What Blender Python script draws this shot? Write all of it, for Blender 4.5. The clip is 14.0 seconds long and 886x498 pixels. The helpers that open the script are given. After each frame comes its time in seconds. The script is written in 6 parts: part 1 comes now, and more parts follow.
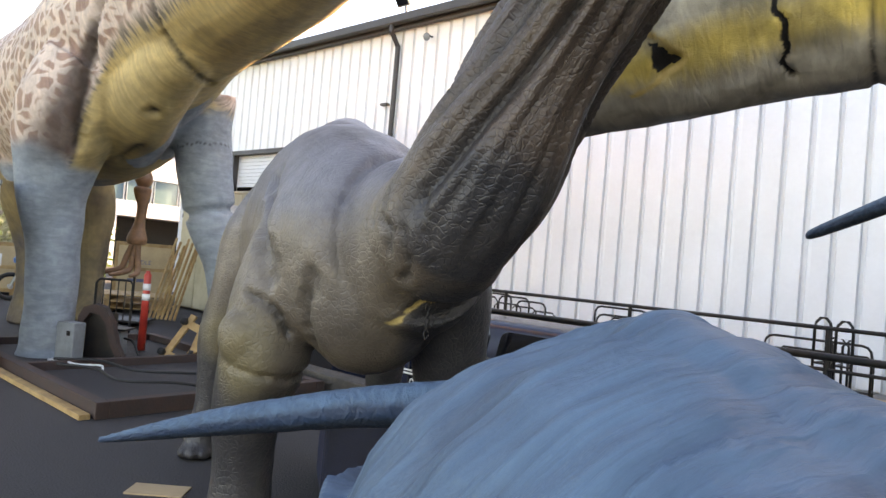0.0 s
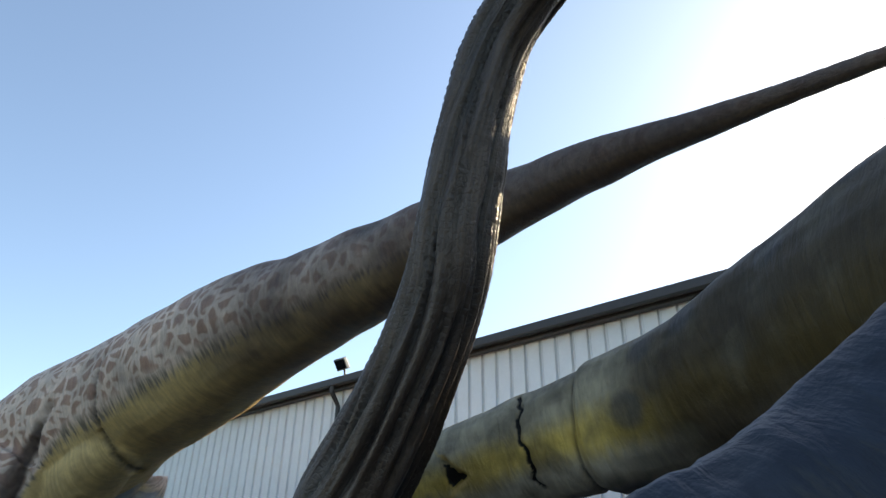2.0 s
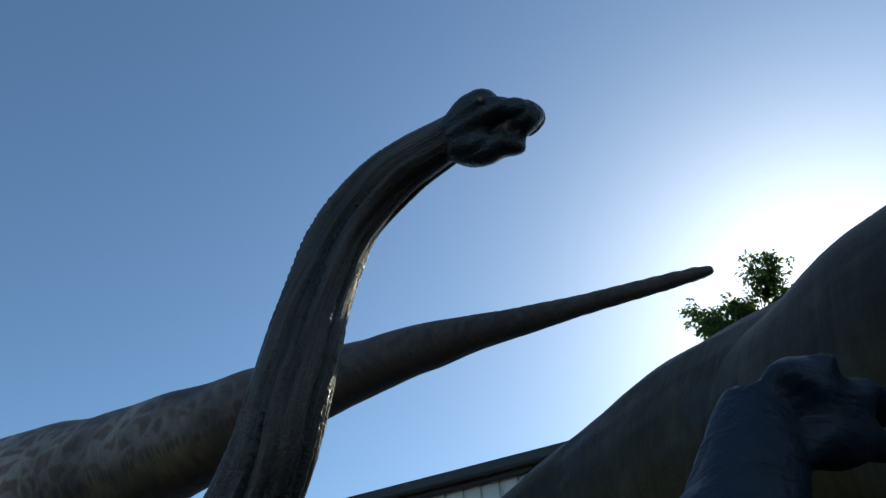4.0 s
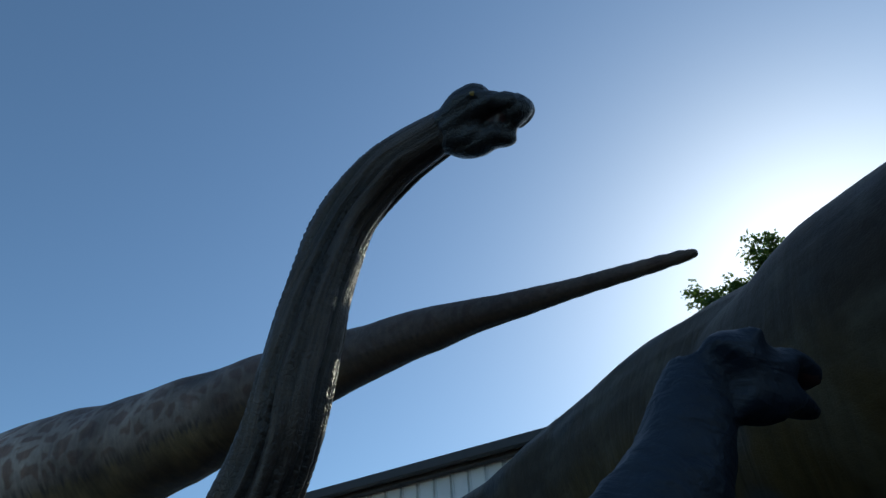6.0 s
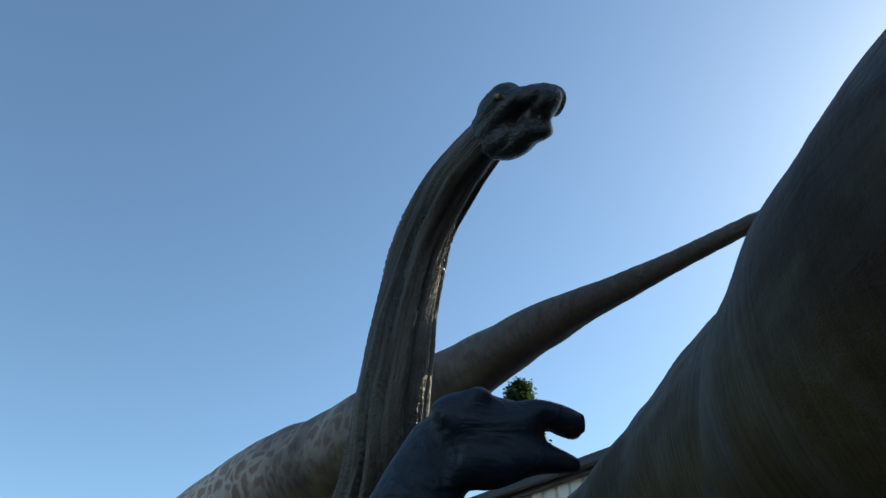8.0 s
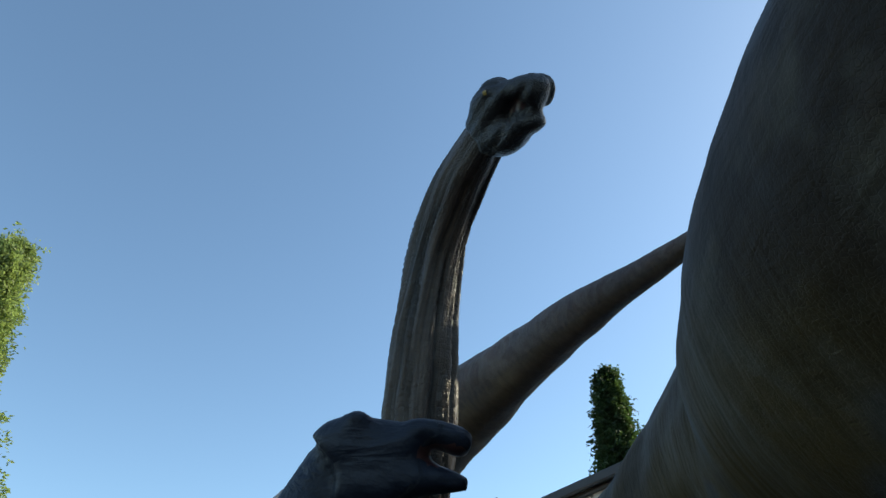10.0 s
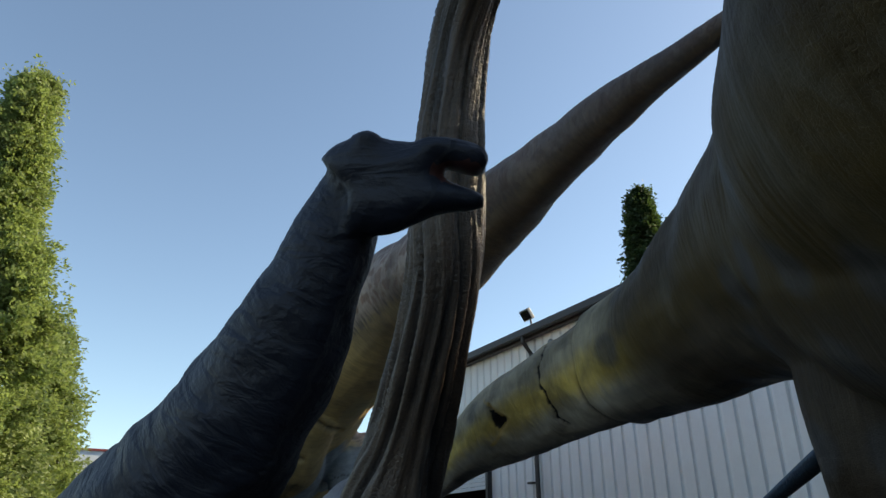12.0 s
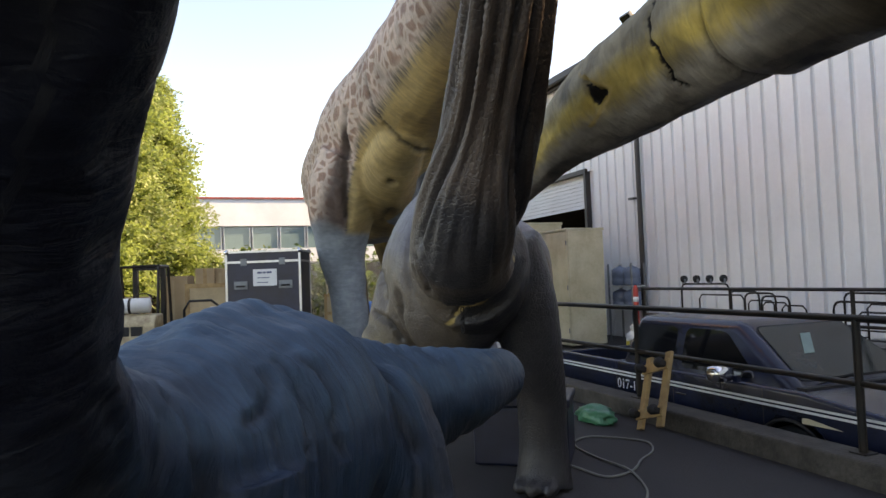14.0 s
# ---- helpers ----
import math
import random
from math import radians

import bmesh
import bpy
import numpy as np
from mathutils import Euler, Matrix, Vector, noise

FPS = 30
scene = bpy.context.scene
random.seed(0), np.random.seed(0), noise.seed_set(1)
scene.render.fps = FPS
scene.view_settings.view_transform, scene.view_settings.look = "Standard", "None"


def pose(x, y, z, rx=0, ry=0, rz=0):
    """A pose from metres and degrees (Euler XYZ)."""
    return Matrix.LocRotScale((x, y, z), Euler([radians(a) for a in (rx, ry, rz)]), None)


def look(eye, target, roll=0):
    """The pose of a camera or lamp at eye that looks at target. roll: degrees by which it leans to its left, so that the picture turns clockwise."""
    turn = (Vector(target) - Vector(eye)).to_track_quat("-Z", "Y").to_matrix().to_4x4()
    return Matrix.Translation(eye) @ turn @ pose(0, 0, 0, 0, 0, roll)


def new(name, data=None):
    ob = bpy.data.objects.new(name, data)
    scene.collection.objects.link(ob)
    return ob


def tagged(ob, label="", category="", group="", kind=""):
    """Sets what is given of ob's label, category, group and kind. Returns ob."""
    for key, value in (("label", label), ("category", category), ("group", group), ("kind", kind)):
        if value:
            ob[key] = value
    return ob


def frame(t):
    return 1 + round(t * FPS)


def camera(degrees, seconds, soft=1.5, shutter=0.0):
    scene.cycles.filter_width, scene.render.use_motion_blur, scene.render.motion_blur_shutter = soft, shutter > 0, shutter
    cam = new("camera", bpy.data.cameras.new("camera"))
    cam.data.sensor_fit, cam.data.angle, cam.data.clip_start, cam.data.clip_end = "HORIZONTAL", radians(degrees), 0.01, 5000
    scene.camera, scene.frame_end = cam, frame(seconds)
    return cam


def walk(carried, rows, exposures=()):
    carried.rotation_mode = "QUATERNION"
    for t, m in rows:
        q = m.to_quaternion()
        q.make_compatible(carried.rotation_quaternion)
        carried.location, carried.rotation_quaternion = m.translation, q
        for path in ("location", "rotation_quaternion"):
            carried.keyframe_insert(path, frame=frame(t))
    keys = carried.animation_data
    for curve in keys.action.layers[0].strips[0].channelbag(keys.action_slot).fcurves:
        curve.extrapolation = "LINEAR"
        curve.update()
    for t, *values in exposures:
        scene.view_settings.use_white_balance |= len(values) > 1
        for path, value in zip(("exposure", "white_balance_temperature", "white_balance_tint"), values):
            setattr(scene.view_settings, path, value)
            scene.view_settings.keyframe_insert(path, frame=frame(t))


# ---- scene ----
cam = camera(67.0, 14.0)
PATH = [
    (0, (-0.040, -0.175, 1.687), (-0.005, 1.825, 1.732), 4.95),
    (0.5, (0.158, -0.682, 1.746), (0.180, 1.302, 2.001), 1.91),
    (1, (0.473, -1.041, 1.807), (0.387, 0.878, 2.365), 2.14),
    (1.5, (0.609, -1.266, 1.888), (0.574, 0.567, 2.686), 0.61),
    (2, (0.724, -1.379, 1.964), (0.789, 0.368, 2.935), 1.07),
    (2.5, (0.728, -1.442, 1.981), (0.914, 0.206, 3.098), 1.34),
    (3, (0.735, -1.496, 2.024), (1.060, 0.007, 3.303), -0.95),
    (5.5, (0.614, -1.742, 1.902), (1.159, -0.375, 3.258), -5.53),
    (6, (0.681, -1.771, 1.873), (1.175, -0.341, 3.181), -5.08),
    (6.5, (1.019, -1.762, 1.922), (1.078, -0.232, 3.209), -0.01),
    (7, (1.292, -1.880, 1.989), (1.297, -0.335, 3.259), 0.07),
    (7.5, (1.541, -2.060, 1.973), (1.433, -0.513, 3.236), -1.50),
    (8, (1.790, -2.076, 1.985), (1.589, -0.539, 3.248), 1.07),
    (10.5, (2.236, -1.990, 2.046), (1.797, -0.495, 3.300), -0.28),
    (11, (2.227, -1.992, 2.033), (1.783, -0.510, 3.300), 0.09),
    (11.5, (2.255, -1.984, 1.950), (1.765, -0.414, 3.088), 2.34),
    (12, (2.206, -1.800, 1.899), (1.613, -0.075, 2.719), 0.07),
    (12.5, (2.178, -1.609, 1.797), (1.536, 0.192, 2.384), -1.43),
    (13, (2.173, -1.309, 1.767), (1.358, 0.497, 2.035), -2.03),
    (13.5, (2.064, -1.129, 1.704), (1.142, 0.645, 1.784), -2.35),
    (14, (1.974, -0.979, 1.700), (1.048, 0.792, 1.783), -2.20),
]
walk(cam, [(t, look(eye, target, roll)) for t, eye, target, roll in PATH],
     exposures=[(0, 3.42, 14600, 22), (0.5, 3.36, 13900, 22), (1.0, 3.2, 12600, 17), (1.5, 2.45, 10700, 14), (2.0, 1.75, 9300, 8), (2.5, 1.3, 8200, -1), (3.0, 0.95, 7300, -2), (5.5, 0.35, 6600, -4), (6.5, 0.5, 6900, -4), (8.0, 1.1, 7500, -3),
                (10.5, 1.3, 7900, -2), (11.5, 1.3, 8200, -1), (12.0, 1.3, 9200, 6), (12.5, 1.45, 10300, 11), (13.0, 1.85, 12000, 17), (13.5, 2.1, 12600, 20), (14.0, 2.4, 13200, 21)])

# ---- light: clear sky, low sun behind the shed ----
SUN = Vector((0.70, 0.52, 0.49)).normalized()
world = bpy.data.worlds.new("sky")
scene.world = world
world.use_nodes = True
wn = world.node_tree
sky = wn.nodes.new("ShaderNodeTexSky")
sky.sky_type = "NISHITA"
sky.sun_disc = False
sky.sun_elevation = math.asin(SUN.z)
sky.sun_rotation = math.atan2(SUN.x, SUN.y)
sky.dust_density = 1.25
sky.altitude = 900
sky.ozone_density = 5.0
wn.links.new(sky.outputs[0], wn.nodes["Background"].inputs[0])
wn.nodes["Background"].inputs[1].default_value = 0.12
sun_data = bpy.data.lights.new("sun", "SUN")
sun_data.energy, sun_data.angle, sun_data.color = 3.5, radians(0.5), (1.0, 0.93, 0.82)
sun = new("sun", sun_data)
sun.matrix_world = look(SUN * 60, (0, 0, 0))


# ---- materials ----
def surface(name, base, rough=0.6, metal=0.0, vary=0.12, scale=3.0, fine=40.0, bump=0.15, second=None, amount=0.5, spec=0.5):
    """Painted, mineral or metal surface: base colour with a broad stain (towards second), a fine grain and a light relief."""
    m = bpy.data.materials.new(name)
    m.use_nodes = True
    t = m.node_tree
    n, k = t.nodes, t.links.new
    b = n["Principled BSDF"]
    pos = n.new("ShaderNodeTexCoord").outputs["Object"]
    big, small = n.new("ShaderNodeTexNoise"), n.new("ShaderNodeTexNoise")
    big.inputs["Scale"].default_value, big.inputs["Detail"].default_value, big.inputs["Roughness"].default_value = scale, 6, 0.62
    small.inputs["Scale"].default_value, small.inputs["Detail"].default_value = fine, 4
    k(pos, big.inputs["Vector"]), k(pos, small.inputs["Vector"])
    ramp = n.new("ShaderNodeValToRGB")
    second = second or tuple(c * (1 - 3.2 * vary) for c in base)
    ramp.color_ramp.elements[0].position, ramp.color_ramp.elements[1].position = 0.5 - 0.3 * amount, 0.5 + 0.25 * amount
    ramp.color_ramp.elements[0].color, ramp.color_ramp.elements[1].color = (*second, 1), (*base, 1)
    k(big.outputs["Fac"], ramp.inputs["Fac"])
    mix = n.new("ShaderNodeMix")
    mix.data_type, mix.blend_type = "RGBA", "MULTIPLY"
    mix.inputs["Factor"].default_value = 1.0
    g = n.new("ShaderNodeMapRange")
    g.inputs["To Min"].default_value, g.inputs["To Max"].default_value = 1 - 1.6 * vary, 1 + 0.8 * vary
    k(small.outputs["Fac"], g.inputs["Value"])
    k(ramp.outputs["Color"], mix.inputs["A"]), k(g.outputs["Result"], mix.inputs["B"])
    k(mix.outputs["Result"], b.inputs["Base Color"])
    r = n.new("ShaderNodeMapRange")
    r.inputs["To Min"].default_value, r.inputs["To Max"].default_value = max(0.02, rough - 0.12), min(1.0, rough + 0.12)
    k(big.outputs["Fac"], r.inputs["Value"]), k(r.outputs["Result"], b.inputs["Roughness"])
    bp = n.new("ShaderNodeBump")
    bp.inputs["Strength"].default_value, bp.inputs["Distance"].default_value = bump, 0.01
    k(small.outputs["Fac"], bp.inputs["Height"]), k(bp.outputs["Normal"], b.inputs["Normal"])
    b.inputs["Metallic"].default_value = metal
    b.inputs["Specular IOR Level"].default_value = spec
    return m


def glass_like(name, base, rough=0.05):
    m = surface(name, base, rough, vary=0.03, bump=0.0)
    m.node_tree.nodes["Principled BSDF"].inputs["Coat Weight"].default_value = 0.6
    return m


ASPHALT = surface("asphalt", (0.040, 0.036, 0.038), 0.82, vary=0.34, scale=1.5, fine=55, bump=1.0, second=(0.013, 0.011, 0.013), amount=1.0)
CONCRETE = surface("concrete", (0.20, 0.185, 0.17), 0.9, vary=0.22, scale=2.6, fine=45, bump=0.9, second=(0.075, 0.068, 0.062), amount=0.8)
SIDING = surface("white_siding", (0.74, 0.75, 0.76), 0.45, vary=0.035, scale=0.6, fine=14, bump=0.05, second=(0.66, 0.665, 0.67))
KERB = surface("stained_kerb_concrete", (0.105, 0.092, 0.08), 0.92, vary=0.3, scale=4.5, fine=30, bump=1.2, second=(0.022, 0.019, 0.017), amount=0.95)
DARK_TRIM = surface("dark_brown_trim", (0.035, 0.03, 0.03), 0.5, vary=0.1)
BLACK_STEEL = surface("black_painted_steel", (0.010, 0.010, 0.011), 0.5, vary=0.2, fine=80, second=(0.028, 0.019, 0.014), amount=0.35, spec=0.3)
# near-black: the shade of unlit rooms is put into the colour
UNLIT_ROOM = surface("unlit_interior", (0.02, 0.02, 0.022), 0.9)


# ---- mesh helpers ----
def link_mesh(name, bm, material, parent=None, label="", smooth=False):
    me = bpy.data.meshes.new(name)
    bm.normal_update()
    bm.to_mesh(me)
    bm.free()
    if material:
        me.materials.append(material)
    if smooth:
        me.shade_smooth()
    ob = new(name, me)
    if parent:
        ob.parent = parent
    if label:
        tagged(ob, label)
    return ob


def part(name, bm, material, parent, label="", smooth=False):
    return link_mesh(name, bm, material, parent, label, smooth)


def thing(name, label, category, m=None, group="", kind=""):
    ob = new(name)
    ob.empty_display_size = 0.2
    if m is not None:
        ob.matrix_world = m
    return tagged(ob, label, category, group, kind)


def box(bm, x0, y0, z0, x1, y1, z1, bevel=0.0, m=None):
    """A box, with chamfered edges if bevel is given, added to bm."""
    vs = [bm.verts.new((x, y, z)) for x in (x0, x1) for y in (y0, y1) for z in (z0, z1)]
    quads = ((0, 1, 3, 2), (4, 6, 7, 5), (0, 4, 5, 1), (2, 3, 7, 6), (0, 2, 6, 4), (1, 5, 7, 3))
    fs = [bm.faces.new([vs[i] for i in q]) for q in quads]
    if bevel > 0:
        es = list({e for f in fs for e in f.edges})
        r = bmesh.ops.bevel(bm, geom=es, offset=bevel, segments=2, affect="EDGES", profile=0.5)
        vs = list({v for f in r["faces"] for v in f.verts} | {v for v in vs if v.is_valid})
    if m is not None:
        bmesh.ops.transform(bm, matrix=m, verts=[v for v in vs if v.is_valid])
    return bm


def new_box(*a, **k):
    return box(bmesh.new(), *a, **k)


def spline(points, per=8):
    """A smooth curve (Catmull-Rom) through rows of numbers."""
    p = np.array(points, float)
    q = np.vstack([2 * p[0] - p[1], p, 2 * p[-1] - p[-2]])
    rows = []
    for i in range(len(p) - 1):
        a, b, c, d = q[i:i + 4]
        for u in np.arange(per) / per:
            rows.append(0.5 * (2 * b + (c - a) * u + (2 * a - 5 * b + 4 * c - d) * u * u + (3 * b - a - 3 * c + d) * u ** 3))
    rows.append(p[-1])
    return np.array(rows)


def tube(bm, rows, sides=12, cap=True):
    """A tube along rows of (x, y, z, half width, half height); a row may leave out the height."""
    rings, last = [], None
    pts = [Vector(r[:3]) for r in rows]
    for i, r in enumerate(rows):
        d = (pts[min(i + 1, len(pts) - 1)] - pts[max(i - 1, 0)]).normalized()
        side = d.cross(Vector((0, 0, 1)))
        if side.length < 0.25:
            side = last.copy() if last else d.cross(Vector((0, 1, 0)))
        side = (side - d * side.dot(d)).normalized()
        if last and side.dot(last) < 0:
            side = -side
        last = side
        upw = side.cross(d).normalized()
        w, h = r[3], r[4] if len(r) > 4 else r[3]
        rings.append([bm.verts.new(pts[i] + side * (w * math.cos(a)) + upw * (h * math.sin(a))) for a in (2 * math.pi * j / sides for j in range(sides))])
    for a, b in zip(rings, rings[1:]):
        for j in range(sides):
            bm.faces.new((a[j], a[(j + 1) % sides], b[(j + 1) % sides], b[j]))
    if cap:
        bm.faces.new(rings[0][::-1]), bm.faces.new(rings[-1])
    return bm


def rod(bm, points, r, sides=8, per=1):
    """A round bar of even thickness through points; per above 1 rounds the corners."""
    rows = spline(points, per) if per > 1 else np.array(points, float)
    return tube(bm, [(*p, r) for p in rows], sides)


def ball(bm, centre, radii, turn=None, seg=16):
    m = Matrix.Translation(centre) @ (turn.to_4x4() if turn else Matrix.Identity(4)) @ Matrix.Diagonal((*radii, 1))
    bmesh.ops.create_uvsphere(bm, u_segments=seg, v_segments=seg // 2 + 2, radius=1.0, matrix=m)
    return bm


# plan frame of the shed: u along its wall, n towards it
TURN_SHED = -42.0
U = Vector((math.cos(radians(TURN_SHED)), math.sin(radians(TURN_SHED)), 0))
N = Vector((-U.y, U.x, 0))
SHED = pose(0, 0, 0, 0, 0, TURN_SHED)


def at(u, n, z=0.0, turn=0.0):
    p = U * u + N * n
    return pose(p.x, p.y, z, 0, 0, TURN_SHED + turn)


def setting(name, bm, material, label, m=None, smooth=False):
    ob = link_mesh(name, bm, material, None, label, smooth)
    if m is not None:
        ob.matrix_world = m
    return tagged(ob, kind="structure", category=name.split("_")[0])


# ---- ground, sunken lane, kerb, platform ----
def build_ground():
    bm = bmesh.new()
    us, ns = [-400, -26, -14, -9.5, 16, 400], [-400, 5.58, 7.82, 400]
    for i in range(5):
        for j in range(3):
            def z(u, jj=j):
                return (-0.55 if -9.5 <= u <= 16 else 0.0) if jj == 1 else 0.0
            q = [(us[i], ns[j]), (us[i + 1], ns[j]), (us[i + 1], ns[j + 1]), (us[i], ns[j + 1])]
            hs = [0.0] * 4
            if j == 1 and i == 3:
                hs = [-0.55] * 4
            if j == 1 and i == 2:
                hs = [0.0, -0.55, -0.55, 0.0]
            bm.faces.new([bm.verts.new((a, b, h)) for (a, b), h in zip(q, hs)])
    for n in (5.58, 7.82):
        bm.faces.new([bm.verts.new(p) for p in ((-14, n, 0), (-9.5, n, 0), (-9.5, n, -0.55))])
        bm.faces.new([bm.verts.new(p) for p in ((-9.5, n, 0), (16, n, 0), (16, n, -0.55), (-9.5, n, -0.55))])
    bm.faces.new([bm.verts.new(p) for p in ((16, 5.58, 0), (16, 7.82, 0), (16, 7.82, -0.55), (16, 5.58, -0.55))])
    bmesh.ops.remove_doubles(bm, verts=bm.verts, dist=0.001)
    setting("ground", bm, ASPHALT, "worn dark grey asphalt yard with a sunken lane", SHED)


build_ground()
setting("kerb", new_box(-7.8, 5.25, -0.02, 15.0, 5.57, 0.20, bevel=0.02), KERB, "low chipped concrete kerb wall along the sunken lane", SHED)
setting("platform", new_box(-8.0, 7.83, -0.02, 15.0, 10.62, 0.45, bevel=0.02), CONCRETE, "raised concrete loading platform beside the shed", SHED)


# ---- shed ----
WALL_N, EAVE = 10.7, 7.15
OPEN_U0, OPEN_U1, OPEN_Z, END_U = -18.1, -13.6, 4.4, -20.93


def build_shed():
    core = bmesh.new()
    box(core, END_U, WALL_N + 0.09, 0, OPEN_U0, WALL_N + 0.3, EAVE)
    box(core, OPEN_U1, WALL_N + 0.09, 0, 22, WALL_N + 0.3, EAVE)
    box(core, END_U, WALL_N + 0.3, 0, END_U + 0.25, WALL_N + 17.5, EAVE)
    box(core, OPEN_U0, WALL_N + 0.09, OPEN_Z, OPEN_U1, WALL_N + 0.3, EAVE)
    wall = setting("wall_shed", core, SIDING, "white ribbed metal wall of a large shed", SHED)
    # ribbed sheets, three ribs each
    w, meshes = 1.098, {}
    for k in range(int((22 - END_U) / w)):
        u = END_U + k * w
        z0 = OPEN_Z + 0.02 if u + w > OPEN_U0 and u < OPEN_U1 - 0.1 else (0.0 if u < -8.2 else 0.46)
        z0 = 0.02 if z0 == 0.0 else z0
        if z0 not in meshes:
            me_bm = bmesh.new()
            prof = []
            for j in range(3):
                a = j * w / 3
                prof += [(a, 0), (a + 0.226, 0), (a + 0.244, 0.062), (a + 0.294, 0.062), (a + 0.298, -0.014), (a + 0.310, -0.016), (a + 0.317, 0)]
            prof.append((w, 0))
            lo = [me_bm.verts.new((x, y, z0)) for x, y in prof]
            hi = [me_bm.verts.new((x, y, EAVE - 0.02)) for x, y in prof]
            for j in range(len(prof) - 1):
                me_bm.faces.new((lo[j], lo[j + 1], hi[j + 1], hi[j]))
            me = bpy.data.meshes.new("siding_sheet")
            me_bm.to_mesh(me)
            me_bm.free()
            me.materials.append(SIDING)
            meshes[z0] = me
        ob = new("siding_sheet", meshes[z0])
        ob.parent = wall
        ob.location = (u, WALL_N + 0.015, 0)
    roof = bmesh.new()
    a = [(END_U - 0.3, WALL_N - 0.28, EAVE + 0.1), (22, WALL_N - 0.28, EAVE + 0.1), (22, WALL_N + 18, EAVE + 2.2), (END_U - 0.3, WALL_N + 18, EAVE + 2.2)]
    top = [roof.verts.new(p) for p in a]
    bot = [roof.verts.new((x, y, z - 0.12)) for x, y, z in a]
    roof.faces.new(top), roof.faces.new(bot[::-1])
    for j in range(4):
        roof.faces.new((top[j], bot[j], bot[(j + 1) % 4], top[(j + 1) % 4]))
    setting("roof_shed", roof, DARK_TRIM, "dark metal roof of the shed", SHED)
    gut = bmesh.new()
    box(gut, END_U - 0.3, WALL_N - 0.20, EAVE - 0.10, 22, WALL_N - 0.02, EAVE - 0.03, bevel=0.01)
    box(gut, END_U - 0.3, WALL_N - 0.42, EAVE - 0.06, 22, WALL_N - 0.30, EAVE + 0.13, bevel=0.015)
    setting("trim_eave", gut, DARK_TRIM, "dark brown metal gutter along the eave", SHED)
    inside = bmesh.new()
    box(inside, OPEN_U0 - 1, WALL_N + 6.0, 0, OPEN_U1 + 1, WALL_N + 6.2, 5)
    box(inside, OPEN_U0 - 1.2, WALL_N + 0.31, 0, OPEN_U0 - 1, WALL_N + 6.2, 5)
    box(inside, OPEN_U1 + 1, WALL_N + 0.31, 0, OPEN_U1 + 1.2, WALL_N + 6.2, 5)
    setting("wall_inside", inside, UNLIT_ROOM, "inner walls of the shed, coloured dark for the unlit inside", SHED)
    door = bmesh.new()
    for j in range(9):
        box(door, OPEN_U0, WALL_N + 0.12, 3.45 + j * 0.106, OPEN_U1, WALL_N + 0.15, 3.45 + j * 0.106 + 0.098, bevel=0.006)
    setting("door_1", door, SIDING, "white roller door, mostly rolled up", SHED)
    jamb = bmesh.new()
    box(jamb, OPEN_U0 - 0.05, WALL_N - 0.06, 0, OPEN_U0 + 0.28, WALL_N + 0.11, OPEN_Z)
    box(jamb, OPEN_U1 - 0.05, WALL_N - 0.06, 0, OPEN_U1 + 0.06, WALL_N + 0.11, OPEN_Z)
    box(jamb, OPEN_U0 - 0.05, WALL_N - 0.07, OPEN_Z - 0.02, OPEN_U1 + 0.06, WALL_N + 0.10, OPEN_Z + 0.1)
    setting("trim_door", jamb, DARK_TRIM, "dark steel frame of the roller door", SHED)
    pipe = bmesh.new()
    rod(pipe, [(-11.2, WALL_N - 0.34, EAVE - 0.05), (-11.2, WALL_N - 0.34, EAVE - 0.2), (-11.2, WALL_N - 0.09, EAVE - 0.5), (-11.2, WALL_N - 0.09, 0.0)], 0.06, 10)
    for z in (1.5, 3.4, 5.3):
        box(pipe, -11.6, WALL_N - 0.12, z, -11.4, WALL_N, z + 0.05)
    setting("trim_downpipe", pipe, DARK_TRIM, "dark brown metal downpipe on the shed wall", SHED)


build_shed()


# ---- rails ----
def build_rail(name, n, z0, ztop, zmid, u0, u1, posts, r, label):
    rail = thing(name, label, "railing", SHED)
    part("top_bar", rod(bmesh.new(), [(u0, n, ztop), (u1, n, ztop)], r, 10), BLACK_STEEL, rail, smooth=True)
    for zm in zmid:
        part("middle_bar", rod(bmesh.new(), [(u0, n, zm), (u1, n, zm)], r * 0.85, 10), BLACK_STEEL, rail, smooth=True)
    for u in posts:
        bm = rod(bmesh.new(), [(u, n, z0), (u, n, ztop)], r * 1.05, 10)
        box(bm, u - 0.07, n - 0.07, z0, u + 0.07, n + 0.07, z0 + 0.012)
        part("post", bm, BLACK_STEEL, rail, smooth=False)
    return rail


build_rail("railing", 5.45, 0.2, 1.25, (0.74,), -7.5, 12.0, [-7.4, -4.52, -1.71, 1.07, 3.8, 6.6, 9.4], 0.03, "black painted steel railing on the concrete kerb")
build_rail("railing", 7.95, 0.45, 1.36, (0.92,), -7.7, 12.0, [-7.66, -5.65, -3.7, -1.45, 0.8, 3.0, 5.2, 7.4, 9.6], 0.024, "black steel railing along the loading platform")


